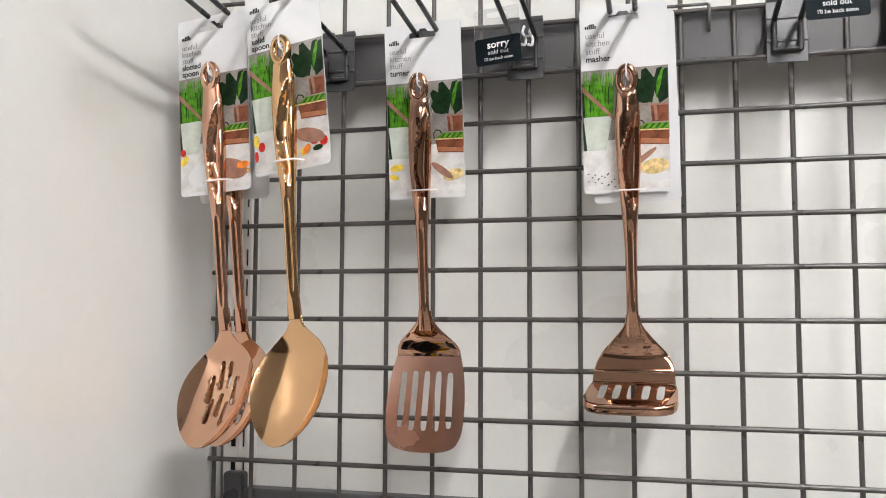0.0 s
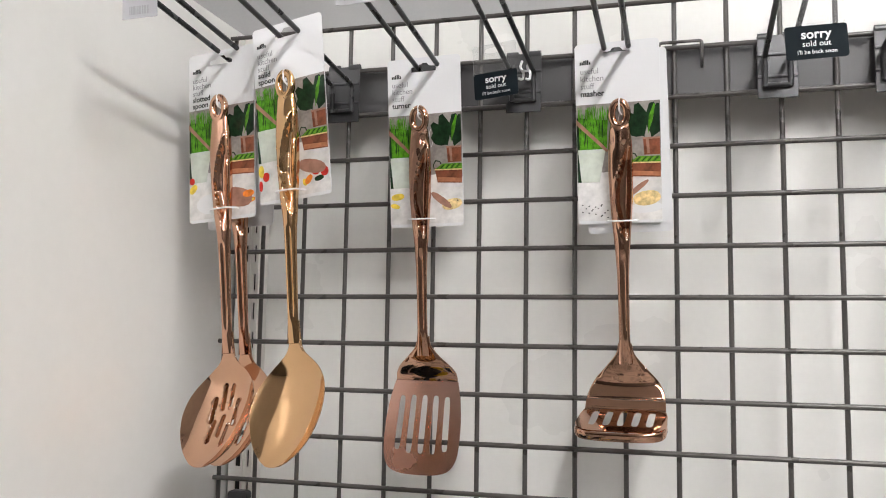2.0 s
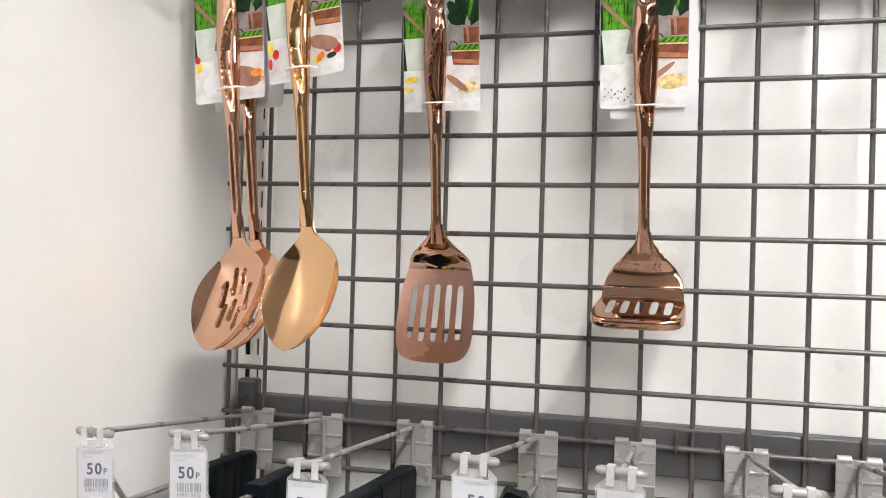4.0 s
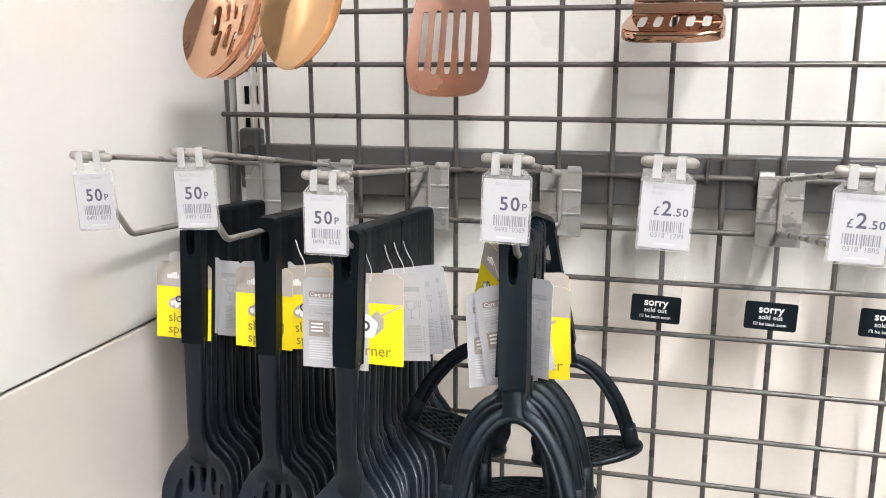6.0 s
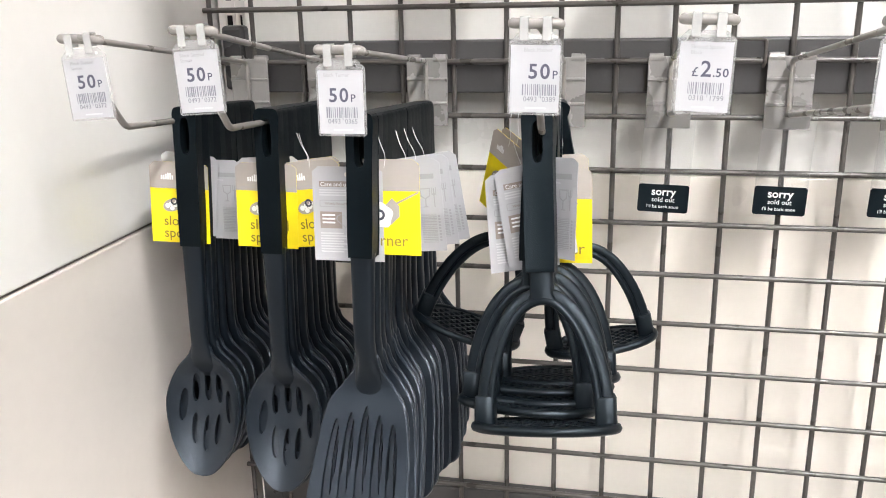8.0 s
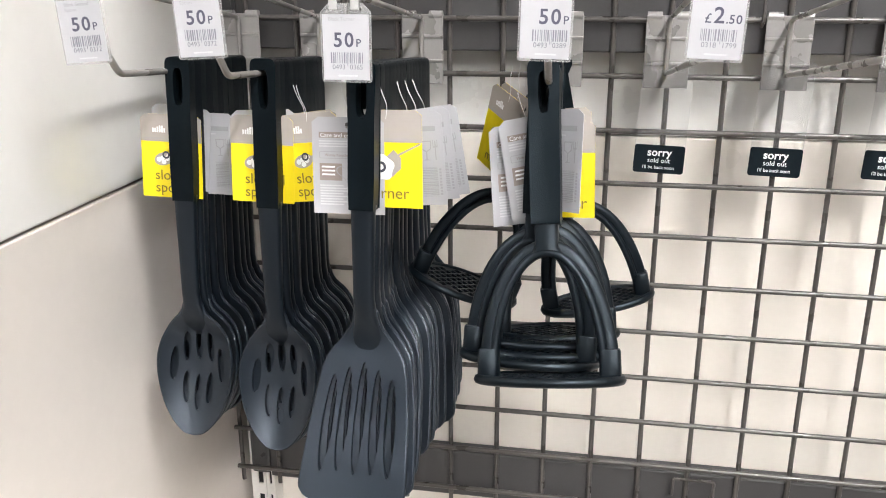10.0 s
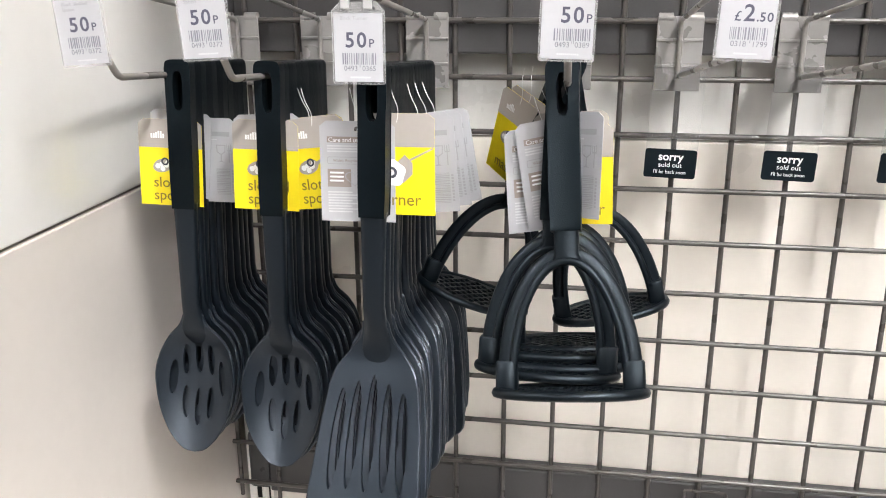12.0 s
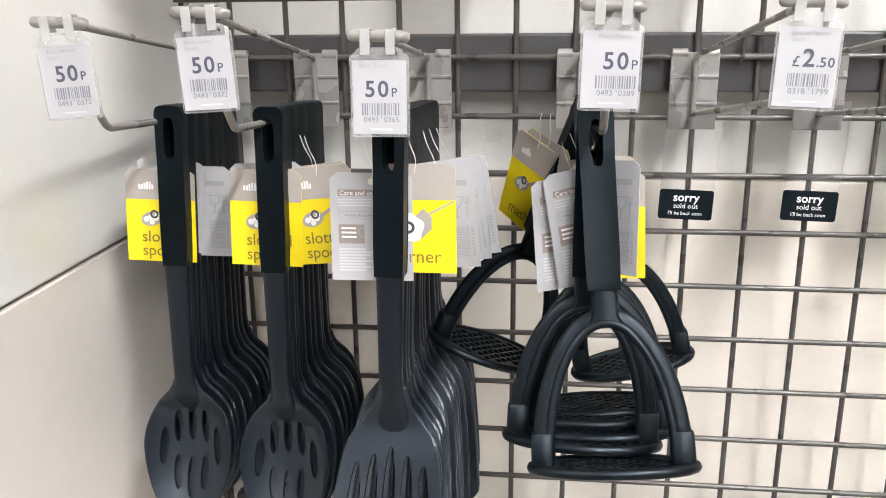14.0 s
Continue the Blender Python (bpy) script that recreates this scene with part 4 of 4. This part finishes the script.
    for k in range(9):
        bx = 0.0125 + 0.0027 * k
        patch("photo_bean", [(bx, -0.0572), (bx + 0.0009, -0.0572), (bx + 0.0052, -0.0530), (bx + 0.0042, -0.0528)] if bx < 0.032 else rect(0.0345, 0.037, -0.0565, -0.0555), PHOTO_DARK_GREEN if k % 2 else PHOTO_LIME, 8.8 + 0.05 * k)
    for k in range(4):
        vx = -0.006 + 0.0042 * k
        patch("photo_vein", [(vx, -0.022 - 0.004 * k), (vx + 0.0005, -0.022 - 0.004 * k), (vx + 0.0040, -0.004 - 0.006 * k), (vx + 0.0034, -0.004 - 0.006 * k)], PHOTO_MARBLE, 2.4)
    for kind, x, z, w, h, a in food:
        patch("photo_food", capsule(x, z, w, h, a, 2.2, 16), {"o": PHOTO_ORANGE, "r": PHOTO_RED, "y": PHOTO_YELLOW, "g": PHOTO_DARK_GREEN, "p": PHOTO_PINK, "c": PHOTO_CREAM, "w": CARD, "k": INK_BLACK}[kind], 9 + z * 10)
    x = -W + 0.0048
    part("brand_mark", bars([(x + k, x + k + 0.0013, 0.0385, 0.0385 + h) for k, h in ((0, 0.0028), (0.0018, 0.0028), (0.0036, 0.0042), (0.0054, 0.0045), (0.0072, 0.0045), (0.009, 0.0028))], -0.0003 + bow(x, 0)), INK_BLACK, card)
    lines = [("useful", INK_MID), ("kitchen", INK_MID), ("stuff", INK_MID)] + [(w, INK_BLACK) for w in title]
    z = 0.0295 if len(title) == 1 else 0.0285
    for word, ink in lines:
        writing(word, 0.0078, x, -0.0003 + bow(x, 0) * 0.2 - 0.0002, z, ink, card, "LEFT", 0.00016 if ink is INK_BLACK else 0)
        z -= 0.0072 if len(title) == 1 else 0.0066
    return card


def copper_handle(parent, material, foot=-0.235, width=0.0232):
    """A hollow pressed handle: an eye at the top, a swollen leaf-shaped grip with a slanted crease, and a slim shank."""
    eye = [(0.0072 * math.cos(a), -0.001, -0.006 + 0.0115 * math.sin(a)) for a in (2 * math.pi * k / 28 for k in range(28))]
    part("eye", tube(eye, 0.0036, 10, closed=True, up=(0, 1, 0)), material, parent, smooth=60)
    key = [(-0.013, 0.0165, 0.006), (-0.02, 0.0192, 0.009), (-0.036, width * 0.97, 0.0125), (-0.06, width * 1.01, 0.0138), (-0.085, width * 0.94, 0.0135), (-0.105, width * 0.82, 0.0125), (-0.125, width * 0.68, 0.0112), (-0.14, 0.0132, 0.010), (-0.16, 0.0113, 0.0092), (-0.2, 0.0105, 0.0080), (foot + 0.014, 0.0108, 0.0064), (foot, 0.0126, 0.0036), (foot - 0.010, 0.0135, 0.0012)]
    zs = [k[0] for k in key][::-1]
    rings = []
    for i in range(150):
        z = -0.013 + (foot + 0.003) * i / 149
        w, th = np.interp(z, zs, [k[1] for k in key][::-1]), np.interp(z, zs, [k[2] for k in key][::-1])
        lip = np.interp(z, (-0.128, -0.112, -0.09, -0.07, -0.05, -0.032), (0.3, -0.1, -0.42, -0.3, 0.15, 0.62)) * w / 2
        side = 0.84 * w / 2
        open_ = smoothstep(-0.03, -0.052, z) * smoothstep(-0.13, -0.112, z)
        ring = []
        for x, y, zz in bar_ring(z, 0, 0, w, th, 2.5, 60):
            if y < 0:
                s = (x - lip) / max(side - lip, 0.001)
                if 0 < s < 1:
                    y += 0.0062 * open_ * math.sin(math.pi * s) ** 0.8
                y -= 0.0011 * open_ * math.exp(-((x - lip) / 0.0013) ** 2)
                y += 0.0009 * smoothstep(-0.012, -0.03, z) * (1 - open_) * smoothstep(0.001, 0.006, abs(x + 0.001))
                y += 0.0021 * smoothstep(-0.135, -0.15, z) * smoothstep(foot + 0.004, foot + 0.03, z) * math.exp(-((x - 0.0012) / 0.0016) ** 2)
            ring.append((x, y, zz))
        rings.append(ring)
    part("handle", loft(rings), material, parent, smooth=70)


def card_ties(parent, y=-0.0085):
    part("tie", tube(rounded([(-0.014, 0.006, -0.1065), (-0.0115, y + 0.002, -0.107), (0, y, -0.1072), (0.0115, y + 0.002, -0.107), (0.014, 0.006, -0.1065)], 0.004), 0.0008, 6), FASTENER, parent, "thin clear plastic tie", smooth=60)
    part("loop", tube(rounded([(0.001, 0.006, 0.009), (0.0005, -0.004, 0.008), (0.0, -0.004, -0.003), (0.0015, 0.003, -0.006)], 0.003), 0.0009, 6), FASTENER, parent, "clear nylon loop", smooth=60)


def copper_spoon(m, twist, pitch, title, slots, material, food, card_shift, label, spare=False):
    t = thing("copper_spoon", label, "spoon", m, "copper coloured tools")
    copper_handle(t, material, -0.236)
    out = outline_of([(-0.226, 0.0056), (-0.240, 0.0062), (-0.249, 0.0074), (-0.2555, 0.0112), (-0.261, 0.0180), (-0.268, 0.0256), (-0.278, 0.0324), (-0.292, 0.0371), (-0.308, 0.0378), (-0.324, 0.0342), (-0.339, 0.0270), (-0.350, 0.0178), (-0.3562, 0.0098), (-0.3582, 0.0045), (-0.3585, 0.0)], 7)
    holes = []
    if slots:
        for x, z, h in ((-0.0125, -0.297, 0.028), (-0.0040, -0.284, 0.028), (0.0045, -0.284, 0.026), (0.0130, -0.300, 0.028), (-0.0085, -0.319, 0.026), (0.0000, -0.313, 0.024), (0.0080, -0.322, 0.024)):
            holes.append(capsule(x, z, 0.0046, h, 0, 4))

    def depth(x, z):
        r = min(1.0, (x / 0.0400) ** 2 + ((z + 0.303) / 0.058) ** 2)
        return 0.0015 + 0.0145 * smoothstep(-0.244, -0.272, z) * (1 - r) ** 0.8

    bowl = soft_edges(sheet(out, holes, depth, 0.0014, 0.0035), 0.0004, 60, 1)
    for v in bowl.verts:
        run = -0.242 - v.co.z
        if run > 0:
            a, ease = radians(pitch) * smoothstep(0, 0.03, run), 0.012 * (1 - math.exp(-run / 0.012))
            d = v.co.y
            v.co.y = d * math.cos(a) - math.sin(radians(pitch)) * (run - ease)
            v.co.z = -0.242 - ease - math.cos(radians(pitch)) * (run - ease) - d * math.sin(a)
    bmesh.ops.rotate(bowl, verts=bowl.verts[:], cent=(0, 0.002, -0.234), matrix=Matrix.Rotation(radians(twist), 3, "Y"))
    part("bowl", bowl, GOLD_BOWL if material is COPPER_GOLD else COPPER_BOWL, t, "polished slotted bowl" if slots else "polished solid bowl", smooth=50)
    if not spare:
        card_ties(t)
    backing_card(t, title, food, card_shift, spare)
    return t


def copper_turner(m):
    t = thing("copper_turner", "polished copper-coloured slotted turner tied to a printed card", "turner", m, "copper coloured tools")
    copper_handle(t, COPPER, -0.236)
    neck = outline_of([(-0.226, 0.0065), (-0.236, 0.0085), (-0.246, 0.0165), (-0.256, 0.0270), (-0.264, 0.0322), (-0.2725, 0.0335)], 6)
    bulge = lambda x, z: 0.0015 + 0.009 * smoothstep(-0.232, -0.2725, z) - 0.004 * (1 - (x / 0.036) ** 2) * math.exp(-((z + 0.256) / 0.01) ** 2)
    part("neck", soft_edges(sheet(neck, [], bulge, 0.0014, 0.004), 0.0004, 60, 1), COPPER, t, "flared polished neck", smooth=60)
    out = outline_of([(-0.2726, 0.0338), (-0.290, 0.0378), (-0.315, 0.0404), (-0.338, 0.0398), (-0.350, 0.0368), (-0.3575, 0.0305), (-0.3612, 0.018), (-0.3622, 0.0)], 6)
    holes = [capsule(x, -0.3135 - 0.001 * (abs(x) < 0.02), 0.0066, 0.052 + 0.004 * (abs(x) < 0.02), x * 60, 5, 22) for x in (-0.0248, -0.0124, 0.0, 0.0124, 0.0248)]
    flat = lambda x, z: 0.0105 + 0.33 * (z + 0.272)
    part("blade", sheet(out, holes, flat, 0.0014, 0), COPPER_ROSE, t, "satin rose blade with five long slots", smooth=30)
    card_ties(t)
    backing_card(t, ("turner",), FOOD["turner"], (0.0025, 0.0085, 0.0010, -0.5))
    return t


def copper_masher(m):
    t = thing("copper_masher", "polished copper-coloured potato masher tied to a printed card", "masher", m, "copper coloured tools")
    copper_handle(t, COPPER, -0.234)
    rise = (0, 0, 0.012)
    neck = outline_of([(-0.236, 0.0065), (-0.246, 0.0088), (-0.258, 0.0180), (-0.270, 0.0285), (-0.280, 0.0345), (-0.2892, 0.0373)], 6)
    bulge = lambda x, z: 0.0015 + 0.006 * smoothstep(-0.24, -0.275, z) - 0.004 * (1 - (x / 0.038) ** 2) * math.exp(-((z + 0.268) / 0.012) ** 2) - 0.0095 * smoothstep(-0.272, -0.292, z)
    bm = soft_edges(sheet(neck, [], bulge, 0.0014, 0.004), 0.0004, 60, 1)
    bmesh.ops.translate(bm, verts=bm.verts[:], vec=rise)
    part("neck", bm, COPPER, t, "flared polished neck", smooth=60)
    low = [p for p in rounded_rect(-0.0415, 0.0415, -0.062, 0.0, 0.018, 8) if p[1] < -0.03]
    out = [(0.0372, 0.0), (0.0355, 0.0)] + [(-0.0355, 0.0), (-0.0372, 0.0), (-0.0378, -0.010), (-0.0402, -0.022)] + low + [(0.0402, -0.022), (0.0378, -0.010)]
    holes = [capsule(x, -0.031, 0.0068, 0.036, 0, 4, 18) for x in (-0.026, -0.013, 0.0, 0.013, 0.026)]
    bm = sheet(out, holes, lambda x, z: 0.0, 0.0014, 0.005)
    for v in bm.verts:
        s, off = -v.co.z, v.co.y
        if s < 0.012:
            a = s / 0.012 * radians(72)
            y, z, ny, nz = -0.0095 * (1 - math.cos(a)), -0.0095 * math.sin(a), math.cos(a), math.sin(a) * -1
        else:
            a = radians(72)
            y, z = -0.0095 * (1 - math.cos(a)) - (s - 0.012) * math.sin(a), -0.0095 * math.sin(a) - (s - 0.012) * math.cos(a) * 0.55
            ny, nz = 0.3, -0.95
        v.co.y, v.co.z = y + off * ny - 0.0025, -0.2895 + z + off * nz
    bmesh.ops.translate(bm, verts=bm.verts[:], vec=rise)
    part("mash_plate", bm, COPPER, t, "folded polished plate with five slots", smooth=50)
    rim = []
    for k in range(41):
        a = radians(-180 + 180 * k / 40)
        rim.append((0.0402 * math.copysign(abs(math.cos(a)) ** 0.55, math.cos(a)), -0.036 - 0.0235 * abs(math.sin(a)) ** 0.55, -0.2965 - 0.0035 * abs(math.sin(a)) ** 0.5))
    part("front_rim", tube(rim, 0.0042, 10, flat=0.35, up=(0, 1, 0)), COPPER, t, "turned-down front rim", smooth=60)
    card_ties(t)
    backing_card(t, ("masher",), FOOD["masher"], (-0.0030, 0.0085, 0.006, 0))
    backing_card(t, ("masher",), (), (0.004, 0.0125, -0.003, -1), True)
    return t


FOOD = {
    "slotted": [("w", -0.004, -0.098, 0.05, 0.022, 0), ("p", 0.018, -0.094, 0.036, 0.019, -14), ("o", -0.014, -0.0985, 0.008, 0.004, -10), ("o", 0.031, -0.092, 0.013, 0.007, 5), ("y", 0.026, -0.0975, 0.024, 0.0035, -4), ("o", 0.033, -0.0985, 0.012, 0.005, 8), ("y", -0.033, -0.081, 0.011, 0.007, 50), ("r", -0.0345, -0.073, 0.006, 0.007, 0)],
    "solid": [("p", 0.020, -0.087, 0.030, 0.013, -16), ("r", 0.024, -0.092, 0.009, 0.008, 0), ("o", 0.016, -0.099, 0.010, 0.006, 50), ("g", 0.027, -0.0995, 0.010, 0.005, 10), ("r", 0.033, -0.094, 0.008, 0.009, 0), ("y", 0.012, -0.101, 0.005, 0.007, 20), ("r", -0.030, -0.089, 0.007, 0.009, 0), ("y", -0.035, -0.083, 0.006, 0.012, 0), ("r", -0.036, -0.097, 0.004, 0.01, 0)],
    "turner": [("y", -0.030, -0.084, 0.014, 0.007, 8), ("y", -0.033, -0.0935, 0.010, 0.005, -15), ("p", 0.016, -0.089, 0.026, 0.007, -38), ("c", 0.027, -0.0935, 0.021, 0.011, 12), ("k", 0.024, -0.092, 0.0015, 0.0015, 0), ("k", 0.030, -0.095, 0.0015, 0.0012, 0), ("k", 0.033, -0.090, 0.0012, 0.0014, 0)],
    "masher": [("c", 0.025, -0.092, 0.025, 0.014, 8), ("w", 0.024, -0.101, 0.030, 0.010, 4), ("p", 0.015, -0.084, 0.03, 0.005, 38)] + [("k", -0.034 + 0.0043 * (k % 6) + 0.0017 * (k % 4), -0.097 - 0.0034 * (k // 5) - 0.0011 * (k % 3), 0.0014, 0.0013, 0) for k in range(18)],
}
copper_spoon(pose(0.0168, -0.132, 1.7345, 0, -5.2, -8), -2, 31, ("slotted", "spoon"), True, COPPER, FOOD["slotted"], (-0.0050, 0.0095, 0.0, 1.8), "polished copper-coloured slotted spoon tied to a printed card")
copper_spoon(pose(0.0215, -0.108, 1.7330, 0, -5.2, -8), -2, 31, ("slotted", "spoon"), True, COPPER, (), (0.002, 0.006, -0.004, 3), "second polished copper-coloured slotted spoon behind the first", True)
copper_spoon(pose(0.1010, -0.158, 1.7455, 0, -4.4, -10), -2.5, 26, ("solid", "spoon"), False, COPPER_GOLD, FOOD["solid"], (-0.0030, 0.0095, 0.002, -1.5), "polished gold-coloured solid spoon tied to a printed card")
copper_turner(pose(0.1990, -0.053, 1.7335, 5.5, 0.1, -4))
copper_masher(pose(0.3998, -0.060, 1.7265, 7.5, 0.1, -4))
